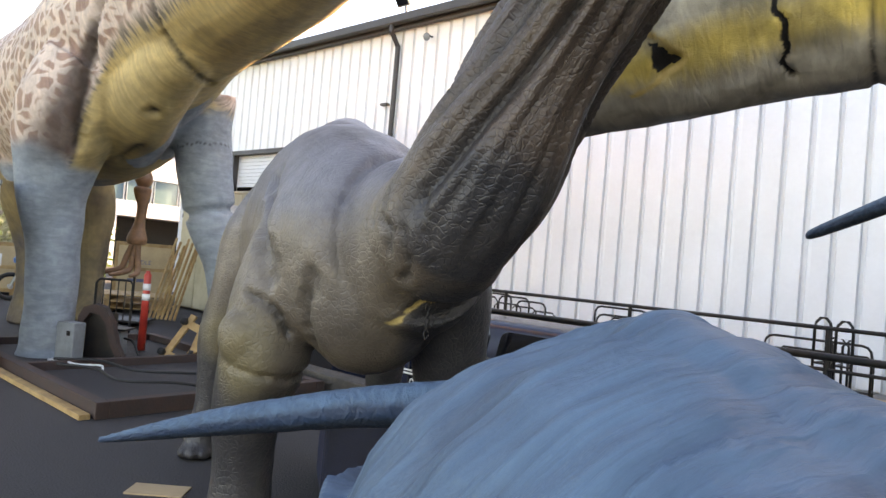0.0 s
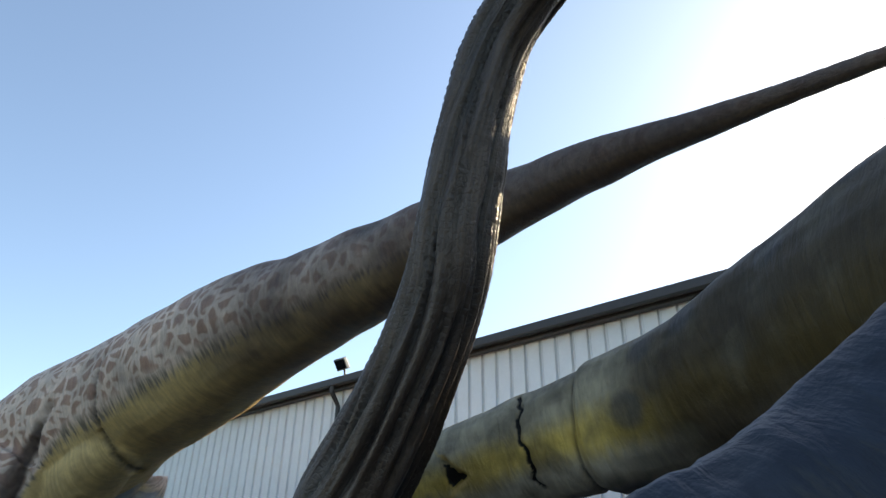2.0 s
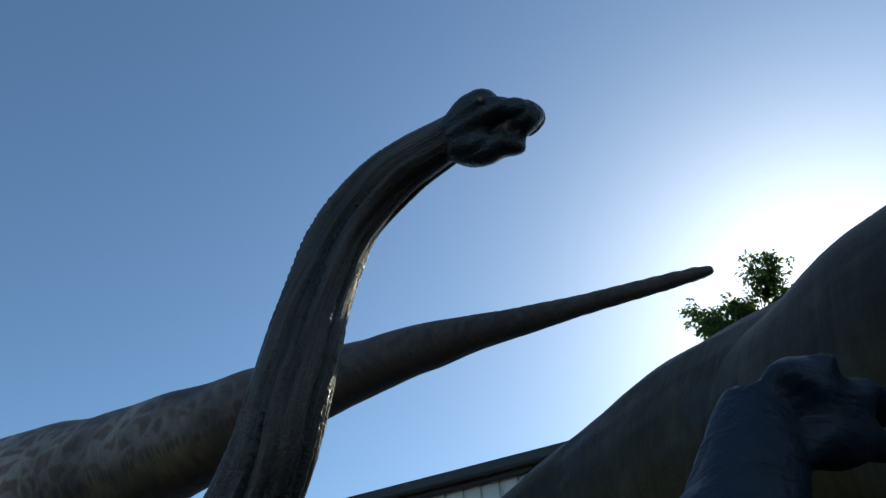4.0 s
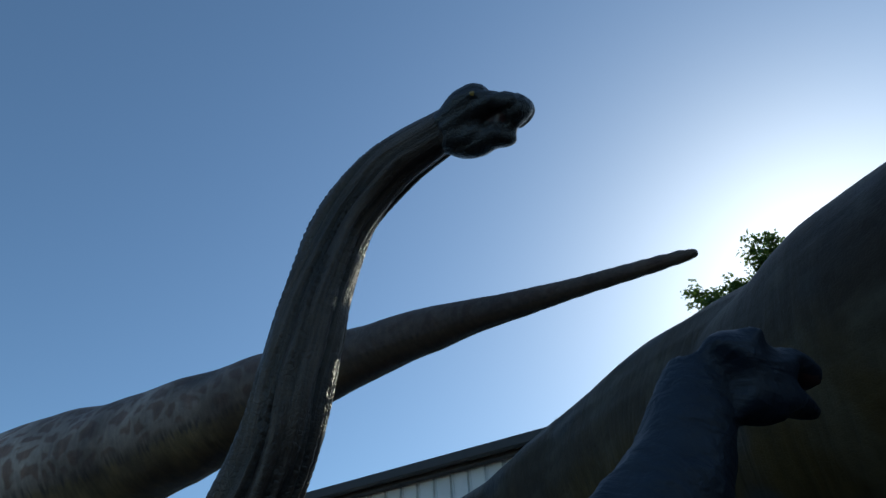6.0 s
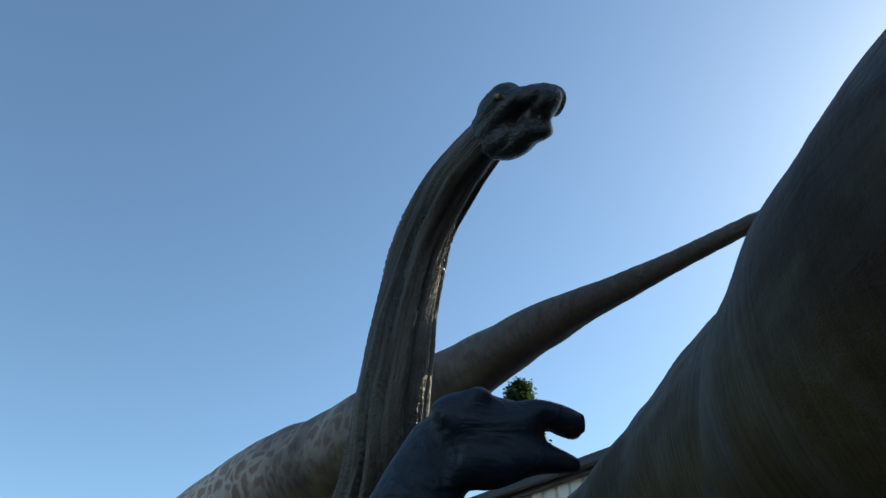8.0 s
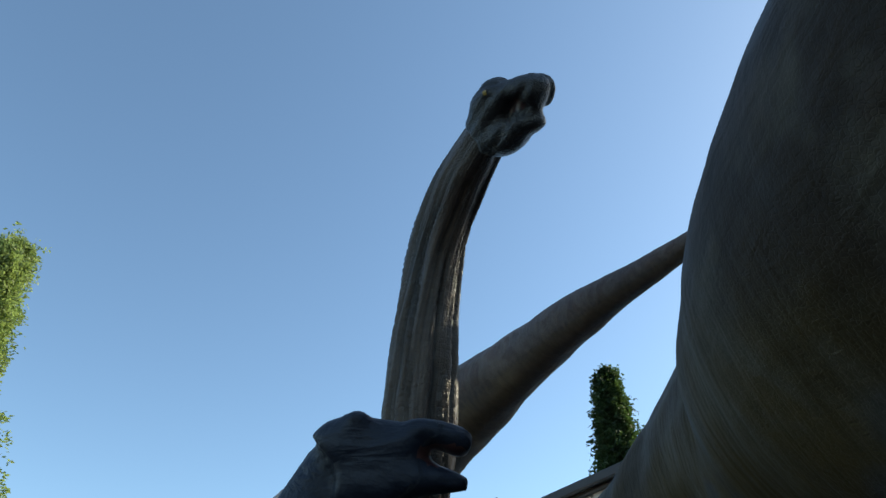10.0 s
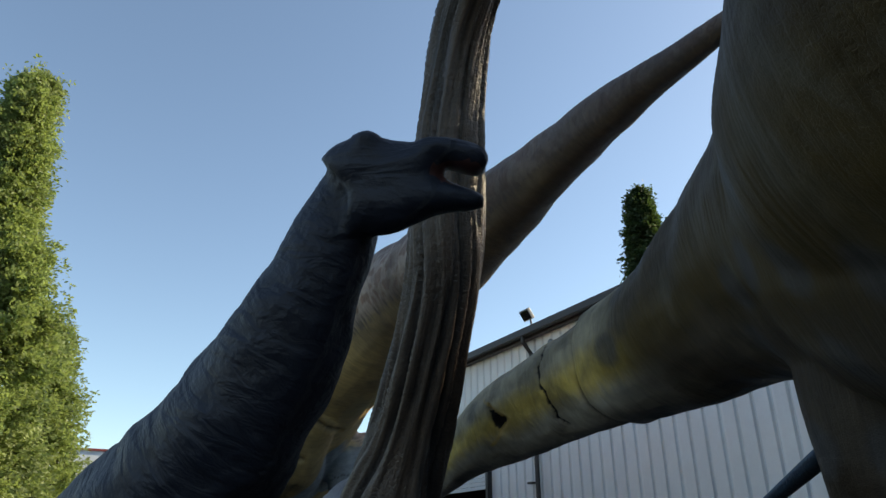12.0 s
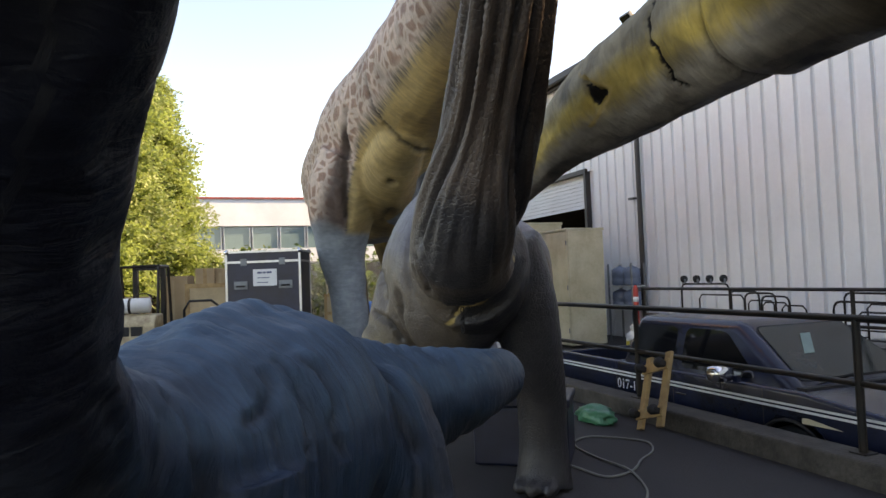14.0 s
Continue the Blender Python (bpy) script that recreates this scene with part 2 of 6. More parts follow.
# ---- dinosaur statues ----
def skin(name, kind, top, side, belly, rough=0.55, spec=0.4, limb=None, line=0.55, cells_on=0.18, cell_size=85, zone=(0.05, 0.05, 0.055), coarse=0.25):
    """Painted rubber skin: colours from back to belly by the girth attribute, creases along or across by kind, torn foam by tone."""
    m = bpy.data.materials.new(name)
    m.use_nodes = True
    t = m.node_tree
    n, k = t.nodes, t.links.new
    b = n["Principled BSDF"]

    def attr(key):
        a = n.new("ShaderNodeAttribute")
        a.attribute_name = key
        return a.outputs["Fac"]

    def noise_tex(scale, detail=5, vec=None, distortion=0.0):
        x = n.new("ShaderNodeTexNoise")
        x.inputs["Scale"].default_value, x.inputs["Detail"].default_value, x.inputs["Distortion"].default_value = scale, detail, distortion
        k(vec, x.inputs["Vector"])
        return x.outputs["Fac"]

    def math_node(op, a, c):
        x = n.new("ShaderNodeMath")
        x.operation = op
        for i, v in enumerate((a, c)):
            if isinstance(v, (int, float)):
                x.inputs[i].default_value = v
            else:
                k(v, x.inputs[i])
        return x.outputs[0]

    def blend(fac, a, c, how="MIX"):
        x = n.new("ShaderNodeMix")
        x.data_type, x.blend_type = "RGBA", how
        for key, v in (("Factor", fac), ("A", a), ("B", c)):
            if isinstance(v, (int, float)):
                x.inputs[key].default_value = v
            elif isinstance(v, tuple):
                x.inputs[key].default_value = (*v, 1)
            else:
                k(v, x.inputs[key])
        return x.outputs["Result"]

    def step(v, lo, hi):
        x = n.new("ShaderNodeMapRange")
        x.interpolation_type = "SMOOTHSTEP"
        x.inputs["From Min"].default_value, x.inputs["From Max"].default_value = lo, hi
        k(v, x.inputs["Value"])
        return x.outputs["Result"]

    def stretched(sx, sy):
        w = n.new("ShaderNodeVectorMath")
        w.operation = "MULTIPLY"
        k(sweep.outputs[0], w.inputs[0])
        w.inputs[1].default_value = (sx, sy, 0)
        return w.outputs[0]

    pos = n.new("ShaderNodeTexCoord").outputs["Object"]
    girth, along, around, tone, off = attr("girth"), attr("along"), attr("around"), attr("tone"), attr("limb")
    patchy, shade_seam = attr("zone"), attr("shade_and_seam")
    sweep = n.new("ShaderNodeCombineXYZ")
    k(along, sweep.inputs[0]), k(around, sweep.inputs[1])
    lines = noise_tex(1.0, 5, stretched(*{"long": (1.3, 11), "cross": (24, 2.2), "spot": (26, 2.0), "fine": (34, 1.6)}[kind]), 0.6)
    strokes = noise_tex(1.0, 3, stretched(30, 2.5) if kind in ("spot", "cross") else stretched(40, 6), 0.2)
    blotch, grain, fine = noise_tex(1.7, 6, pos), noise_tex(45, 4, pos), noise_tex(9, 5, pos)
    cells = n.new("ShaderNodeTexVoronoi")
    cells.feature = "DISTANCE_TO_EDGE"
    cells.inputs["Scale"].default_value = cell_size
    bent = n.new("ShaderNodeVectorMath")
    bent.operation = "MULTIPLY_ADD"
    warp_c = n.new("ShaderNodeTexNoise")
    warp_c.inputs["Scale"].default_value = cell_size * 0.35
    k(pos, warp_c.inputs["Vector"]), k(warp_c.outputs["Color"], bent.inputs[0]), k(pos, bent.inputs[2])
    bent.inputs[1].default_value = (1.6 / cell_size,) * 3
    k(bent.outputs[0], cells.inputs["Vector"])
    flat = n.new("ShaderNodeVectorMath")
    flat.operation = "MULTIPLY"
    k(pos, flat.inputs[0])
    flat.inputs[1].default_value = (5, 5, 17)
    level_lines = noise_tex(1.0, 4, flat.outputs[0], 0.5)
    pick = n.new("ShaderNodeMix")
    pick.data_type = "FLOAT"
    k(off, pick.inputs[0]), k(lines, pick.inputs[2]), k(level_lines, pick.inputs[3])
    lines = pick.outputs[0]
    wob = math_node("MULTIPLY", math_node("SUBTRACT", blotch, 0.5), {"spot": 0.16, "cross": 0.5}.get(kind, 0.8))
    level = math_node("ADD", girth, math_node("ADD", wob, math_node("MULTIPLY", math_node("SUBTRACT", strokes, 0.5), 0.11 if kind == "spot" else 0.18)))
    if kind == "spot":
        colour = blend(step(level, -1.25, -0.85), tuple(c * 0.7 for c in belly), belly)
        colour = blend(step(level, -0.68, -0.54), colour, side)
        v = n.new("ShaderNodeTexVoronoi")
        v.feature = "DISTANCE_TO_EDGE"
        v.inputs["Scale"].default_value = 4.8
        warp, sc, w2 = n.new("ShaderNodeVectorMath"), n.new("ShaderNodeVectorMath"), n.new("ShaderNodeTexNoise")
        warp.operation, sc.operation = "ADD", "SCALE"
        w2.inputs["Scale"].default_value, sc.inputs["Scale"].default_value = 3.0, 0.3
        k(pos, w2.inputs["Vector"]), k(w2.outputs["Color"], sc.inputs[0]), k(pos, warp.inputs[0]), k(sc.outputs[0], warp.inputs[1]), k(warp.outputs[0], v.inputs["Vector"])
        patch = math_node("MULTIPLY", step(v.outputs["Distance"], 0.075, 0.21), step(level, -0.60, -0.40))
        colour = blend(math_node("MULTIPLY", patch, 0.88), colour, blend(noise_tex(2.5, 3, pos), (0.30, 0.145, 0.10), (0.40, 0.22, 0.16)))
        colour = blend(math_node("MULTIPLY", step(level, 0.75, 1.0), 0.5), colour, top)
        edge = math_node("MULTIPLY", step(level, -0.74, -0.62), math_node("SUBTRACT", 1.0, step(level, -0.60, -0.44)))
        colour = blend(math_node("MULTIPLY", edge, step(strokes, 0.40, 0.62)), colour, (0.20, 0.16, 0.12))
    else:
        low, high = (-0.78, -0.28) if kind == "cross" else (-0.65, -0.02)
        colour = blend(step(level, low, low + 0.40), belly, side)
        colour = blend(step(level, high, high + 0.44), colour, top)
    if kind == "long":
        # neck browner, with its backlit darkness put into the colour
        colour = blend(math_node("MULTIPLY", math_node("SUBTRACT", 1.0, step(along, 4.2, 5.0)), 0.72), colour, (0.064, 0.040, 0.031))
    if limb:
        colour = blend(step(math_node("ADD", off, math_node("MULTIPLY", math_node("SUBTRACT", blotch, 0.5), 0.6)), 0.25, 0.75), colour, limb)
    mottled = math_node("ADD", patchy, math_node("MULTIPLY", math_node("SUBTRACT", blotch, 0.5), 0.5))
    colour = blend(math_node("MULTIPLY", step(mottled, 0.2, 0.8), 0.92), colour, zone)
    colour = blend(math_node("MULTIPLY", step(blotch, 0.54, 0.70), 0.18 if kind == "spot" else 0.45), colour, (0.055, 0.06, 0.075) if kind in ("fine", "spot") else (0.066, 0.054, 0.048))
    # shade of the folds, and dark seams, coloured over the skin
    colour = blend(math_node("MULTIPLY", shade_seam, 0.85), colour, (0.030, 0.027, 0.027))
    if kind == "cross":
        sp = n.new("ShaderNodeTexVoronoi")
        sp.inputs["Scale"].default_value = 2.6
        k(pos, sp.inputs["Vector"])
        ring = math_node("SUBTRACT", 1.0, step(sp.outputs["Distance"], 0.20, 0.36))
        colour = blend(math_node("MULTIPLY", ring, 0.7), colour, (0.06, 0.058, 0.06))
        colour = blend(math_node("MULTIPLY", step(noise_tex(3.2, 5, pos, 0.4), 0.50, 0.66), 0.45), colour, (0.11, 0.095, 0.07))
    along_fade = math_node("SUBTRACT", 1.0, math_node("MULTIPLY", step(along, 3.9, 4.9), 0.75 if kind == "long" else 0.0))
    colour = blend(math_node("MULTIPLY", along_fade, line), colour, blend(step(lines, 0.32, 0.68), (0.38, 0.37, 0.39), (1.3, 1.27, 1.2)), "MULTIPLY")
    colour = blend(coarse, colour, blend(step(grain, 0.25, 0.75), (0.6, 0.6, 0.6), (1.2, 1.2, 1.2)), "MULTIPLY")
    colour = blend(0.35, colour, blend(step(fine, 0.3, 0.7), (0.6, 0.6, 0.62), (1.25, 1.22, 1.18)), "MULTIPLY")
    colour = blend(step(math_node("MULTIPLY", tone, -1.0), 0.2, 0.8), colour, (0.48, 0.33, 0.13))
    colour = blend(step(tone, 0.2, 0.8), colour, (0.012, 0.010, 0.010))
    k(colour, b.inputs["Base Color"])
    height = math_node("ADD", math_node("ADD", math_node("MULTIPLY", lines, along_fade), math_node("MULTIPLY", strokes, 0.25)),
                       math_node("ADD", math_node("MULTIPLY", grain, 0.2), math_node("ADD", math_node("MULTIPLY", fine, 0.35), math_node("MULTIPLY", step(cells.outputs["Distance"], 0.0, 0.16), cells_on))))
    bp = n.new("ShaderNodeBump")
    bp.inputs["Strength"].default_value, bp.inputs["Distance"].default_value = 0.6, 0.022
    k(height, bp.inputs["Height"]), k(bp.outputs["Normal"], b.inputs["Normal"])
    rr = n.new("ShaderNodeMapRange")
    rr.inputs["To Min"].default_value, rr.inputs["To Max"].default_value = rough - 0.12, rough + 0.2
    k(blotch, rr.inputs["Value"]), k(rr.outputs["Result"], b.inputs["Roughness"])
    b.inputs["Specular IOR Level"].default_value = spec
    return m


MOUTH = surface("mouth_lining", (0.075, 0.03, 0.028), 0.35, vary=0.15, fine=30)
EYE = surface("painted_eye", (0.55, 0.38, 0.10), 0.15, vary=0.1, fine=60, second=(0.25, 0.15, 0.04))
TOOTH = surface("painted_tooth", (0.62, 0.58, 0.48), 0.4, vary=0.06)


def statue(name, label, spine, lofts, balls, material, voxel=0.04, smooth=4, fold=None, mark=None, head=None, spots=(), limb_from=1.12, strokes=(), paint=None):
    """One solid skin: overlapping lofts and ellipsoids fused into a single mesh.
    spine: rows (x, y, z, r) that give each point its place along and round the body; fold gives metres of relief,
    mark gives (relief, tone) of seams and tears: tone 1 is a dark gap, -1 bare foam; spots: (centre, radius, material)."""
    bm = bmesh.new()
    for rows in lofts:
        tube(bm, spline(rows, 6), 24)
    for c, r, *turn in balls:
        ball(bm, c, r, Euler([radians(a) for a in turn[0]]).to_matrix() if turn else None, int(20 + 22 * max(r)))
    if head:
        frame_m, rows_list, lumps = head
        hb = bmesh.new()
        for rows in rows_list:
            tube(hb, spline(rows, 5), 20)
        for c, r in lumps:
            ball(hb, Vector(c), r, None, 14)
        hb.transform(frame_m)
        hm = bpy.data.meshes.new("head")
        hb.to_mesh(hm)
        hb.free()
        bm.from_mesh(hm)
        bpy.data.meshes.remove(hm)
    me = bpy.data.meshes.new("raw")
    bm.to_mesh(me)
    bm.free()
    raw = new("raw", me)
    rm = raw.modifiers.new("fuse", "REMESH")
    rm.mode, rm.voxel_size, rm.use_smooth_shade = "VOXEL", voxel, True
    sm = raw.modifiers.new("relax", "SMOOTH")
    sm.factor, sm.iterations = 0.5, smooth
    dg = bpy.context.evaluated_depsgraph_get()
    done = bpy.data.meshes.new_from_object(raw.evaluated_get(dg))
    bpy.data.objects.remove(raw)
    done.name = name
    nv = len(done.vertices)
    co = np.empty(nv * 3)
    done.vertices.foreach_get("co", co)
    co = co.reshape(-1, 3)
    sp = spline(spine, 14)
    tang = np.gradient(sp[:, :3], axis=0)
    tang /= np.linalg.norm(tang, axis=1)[:, None]
    length = np.r_[0, np.cumsum(np.linalg.norm(np.diff(sp[:, :3], axis=0), axis=1))]
    along, girth, around, limb, rad = (np.empty(nv) for _ in range(5))
    for i in range(0, nv, 20000):
        c = co[i:i + 20000]
        d = ((c[:, None, :] - sp[None, :, :3]) ** 2).sum(2)
        j = d.argmin(1)
        off, t = c - sp[j, :3], tang[j]
        side = np.cross(t, (0, 0, 1.0))
        side /= np.maximum(np.linalg.norm(side, axis=1), 1e-6)[:, None]
        a, b = (off * side).sum(1), (off * np.cross(side, t)).sum(1)
        s = slice(i, i + 20000)
        along[s] = length[j] + (off * t).sum(1)
        around[s], girth[s], rad[s] = np.arctan2(a, b), np.clip(b / sp[j, 3], -1.6, 1.6), sp[j, 3]
        limb[s] = np.clip((np.sqrt(d.min(1)) / sp[j, 3] - limb_from) / 0.4, 0, 1)
    tone, h = np.zeros(nv), np.zeros(nv)
    nor = np.empty(nv * 3)
    done.vertex_normals.foreach_get("vector", nor)
    zone, shade_and_seam = np.zeros(nv), np.zeros(nv)
    if fold:
        h = np.array([fold(c, s, a) for c, s, a in zip(co.tolist(), along.tolist(), around.tolist())]) * np.clip(rad / 0.25, 0.15, 1)
        # deeper folds turn darker: their shade is put into the colour
        shade_and_seam = np.clip(-h / 0.045, 0, 1) ** 1.4
    if mark:
        dm, tone = mark(co, along, around)
        h = h + dm
    # single creases, pits and tears along short lines on the skin: (points, half width, depth, tone, rim)
    for line, half, deep, dark, rim in strokes:
        p = spline(line, 6) if len(line) > 1 else np.array(line, float)
        dist = np.full(nv, 9.0)
        for q in p:
            q = q + 0.8 * (co[np.argmin(((co - q) ** 2).sum(1))] - q)
            dist = np.minimum(dist, np.linalg.norm(co - q, axis=1))
        dist = dist + 0.35 * half * np.array([noise.noise((c[0] * 14, c[1] * 14, c[2] * 14)) for c in co.tolist()]) * (dist < 4 * half)
        near = np.clip(1 - dist / half, 0, 1)
        h = h - deep * near + 0.5 * deep * np.clip(1 - np.abs(dist - 1.7 * half) / (0.8 * half), 0, 1) * rim
        if dark < 0:
            tone = np.where(near > 0, -near ** 0.5, tone)
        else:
            # positive tone: dark seams, and shade painted into folds and pits
            shade_and_seam = np.maximum(shade_and_seam, dark * near ** 0.7)
    if paint:
        zone, girth, limb = paint(co, along, girth, limb)
    co = co + nor.reshape(-1, 3) * h[:, None]
    done.vertices.foreach_set("co", co.ravel())
    for key, v in (("along", along), ("around", around), ("girth", girth), ("limb", limb), ("tone", tone), ("zone", zone), ("shade_and_seam", shade_and_seam)):
        done.attributes.new(key, "FLOAT", "POINT").data.foreach_set("value", v.astype(np.float32))
    done.materials.clear()
    for mt in (material, MOUTH, EYE, TOOTH):
        done.materials.append(mt)
    index = np.zeros(len(done.polygons), np.int32)
    if spots:
        mid = np.empty(len(done.polygons) * 3)
        done.polygons.foreach_get("center", mid)
        mid = mid.reshape(-1, 3)
        for c, r, which in spots:
            index[((mid - np.array(c)) ** 2 / np.array(r) ** 2).sum(1) < 1] = which
    done.polygons.foreach_set("material_index", index)
    done.shade_smooth()
    done.update()
    return tagged(new(name, done), label, "dinosaur statue", "yard of dinosaur statues")


def creases(depth, freq, stretch, low=0.0):
    """Long folds: relief that changes fast round the body and slowly along it (or the other way about)."""
    def f(c, s, a):
        v = noise.noise((s * stretch, math.cos(a) * freq, math.sin(a) * freq))
        w = noise.noise((s * stretch * 2.3 + 7, math.cos(a) * freq * 2, math.sin(a) * freq * 2))
        x = noise.noise((c[0] * 2.2, c[1] * 2.2, c[2] * 2.2 + 5))
        return depth * (v - abs(v) * 0.6 + 0.5 * w) + low * x
    return f


def near_line(s, a, s0, a0, a1, wave, half):
    """How near the surface is (1 to 0) to a jagged line across the body at s0, from angle a0 to a1."""
    jag = wave * (np.sin(a * 7.0) + 0.6 * np.sin(a * 17.0 + 1.0))
    inside = np.clip((a - a0) / 0.12, 0, 1) * np.clip((a1 - a) / 0.12, 0, 1)
    return np.clip(1 - np.abs(s - s0 - jag) / half, 0, 1) * inside


# belly and limb colours include the shade below the grey body
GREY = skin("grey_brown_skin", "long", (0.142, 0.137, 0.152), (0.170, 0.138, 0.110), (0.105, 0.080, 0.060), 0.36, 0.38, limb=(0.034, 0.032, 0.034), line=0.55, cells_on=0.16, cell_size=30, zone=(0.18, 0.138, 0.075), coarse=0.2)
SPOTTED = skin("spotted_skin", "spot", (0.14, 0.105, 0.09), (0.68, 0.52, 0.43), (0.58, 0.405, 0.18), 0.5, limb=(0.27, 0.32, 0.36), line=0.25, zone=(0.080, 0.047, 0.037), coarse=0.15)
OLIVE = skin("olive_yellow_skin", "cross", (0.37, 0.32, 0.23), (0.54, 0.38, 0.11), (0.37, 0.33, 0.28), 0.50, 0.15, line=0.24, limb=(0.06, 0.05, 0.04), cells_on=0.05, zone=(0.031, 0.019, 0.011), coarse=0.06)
# back lighter than the flanks: light from the sky put into the colour
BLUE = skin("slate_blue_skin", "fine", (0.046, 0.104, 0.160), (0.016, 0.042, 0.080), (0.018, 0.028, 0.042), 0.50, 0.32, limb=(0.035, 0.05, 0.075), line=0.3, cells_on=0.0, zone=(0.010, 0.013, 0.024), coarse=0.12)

# grey long-neck
NECK = [(1.74, 0.90, 5.42, 0.145), (1.435, 1.31, 5.41, 0.197), (1.187, 1.594, 5.143, 0.207), (1.049, 1.787, 4.719, 0.217), (0.963, 1.947, 4.213, 0.238), (0.866, 2.134, 3.669, 0.248),
        (0.657, 2.4, 3.113, 0.255), (0.382, 2.756, 2.578, 0.31), (0.065, 3.2, 2.1, 0.44), (-0.36, 3.65, 1.72, 0.68), (-0.75, 4.6, 1.8, 0.8), (-1.1, 5.6, 1.7, 0.68),
        (-1.45, 6.5, 1.5, 0.36), (-1.8, 7.3, 1.3, 0.16)]
HEAD_G = pose(1.839, 0.62, 5.455, 36, 17, -26) @ Matrix.Scale(1.06, 4)


HEM, HEM_R = Vector((-0.02, 3.12, 1.82)), 0.365
HEM_AXIS = Vector((-0.29, 0.94, 0.14)).normalized()
HEM_LOW = (Vector((0, 0, -1)) + HEM_AXIS * HEM_AXIS.z).normalized()
HEM_SIDE = HEM_AXIS.cross(HEM_LOW)


def hem(deg, out=1.0):
    """A point on the rim of the neck sleeve, deg round from its lowest point."""
    a = radians(deg)
    return tuple(HEM - HEM_AXIS * 0.02 + (HEM_LOW * math.cos(a) + HEM_SIDE * math.sin(a)) * HEM_R * out)


SLEEVE = [(*r[:3], r[3], r[3]) for r in NECK[:8]] + [(0.19, 2.87, 2.15, 0.335, 0.335), (0.04, 2.99, 1.90, 0.34, 0.34), (*HEM, HEM_R, HEM_R)]
BODY_G = [(-0.04, 3.17, 1.84, 0.30, 0.30), (-0.10, 3.34, 1.82, 0.41, 0.45), (-0.16, 3.52, 1.76, 0.46, 0.52), (-0.40, 3.80, 1.74, 0.58, 0.66), (-0.75, 4.6, 1.82, 0.60, 0.78), (-1.1, 5.6, 1.7, 0.55, 0.68), (-1.45, 6.5, 1.5, 0.34, 0.36), (-1.8, 7.3, 1.3, 0.16, 0.16)]


def neck_folds(c, s, a):
    """Deep hanging folds down the neck that fade out on the chest; small wrinkles on the body."""
    w = min(1.0, max(0.0, (4.75 - s) / 0.35)) * min(1.0, max(0.25, s / 1.2))
    x, y = math.cos(a), math.sin(a)
    v = noise.noise((s * 0.6, x * 4.2, y * 4.2))
    u = noise.noise((s * 1.2 + 7, x * 9.0, y * 9.0))
    fine = noise.noise((c[0] * 9, c[1] * 9, c[2] * 5))
    return w * (0.052 * (v - abs(v)) + 0.030 * v + 0.022 * (u - abs(u)) + 0.012 * u) + 0.003 * (fine - abs(fine)) + 0.008 * noise.noise((c[0] * 2.2, c[1] * 2.2, c[2] * 2.2 + 5))


def grey_paint_and_shade(co, s, girth, limb):
    x, y, z = co.T
    arm = np.exp(-((x + 1.01) ** 2 / 0.06 + (y - 3.54) ** 2 / 0.14 + (z - 1.10) ** 2 / 0.11))
    shank = np.exp(-((x + 1.6) ** 2 / 0.08 + (y - 5.1) ** 2 / 0.1 + (z - 1.0) ** 2 / 0.1))
    chest = np.exp(-((x + 0.55) ** 2 / 0.02 + (y - 2.95) ** 2 / 0.05 + (z - 1.75) ** 2 / 0.05))
    # chest underside and far side: their shade put in as dark limb colour
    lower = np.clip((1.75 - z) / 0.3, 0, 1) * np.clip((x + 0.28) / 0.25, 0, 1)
    far_side_shade = np.clip((x - 0.02) / 0.2, 0, 1) * np.clip((y - 3.15) / 0.15, 0, 1)
    return np.clip(0.8 * arm + 0.7 * shank + 0.35 * chest, 0, 1), girth, np.maximum(np.maximum(limb, lower), far_side_shade)


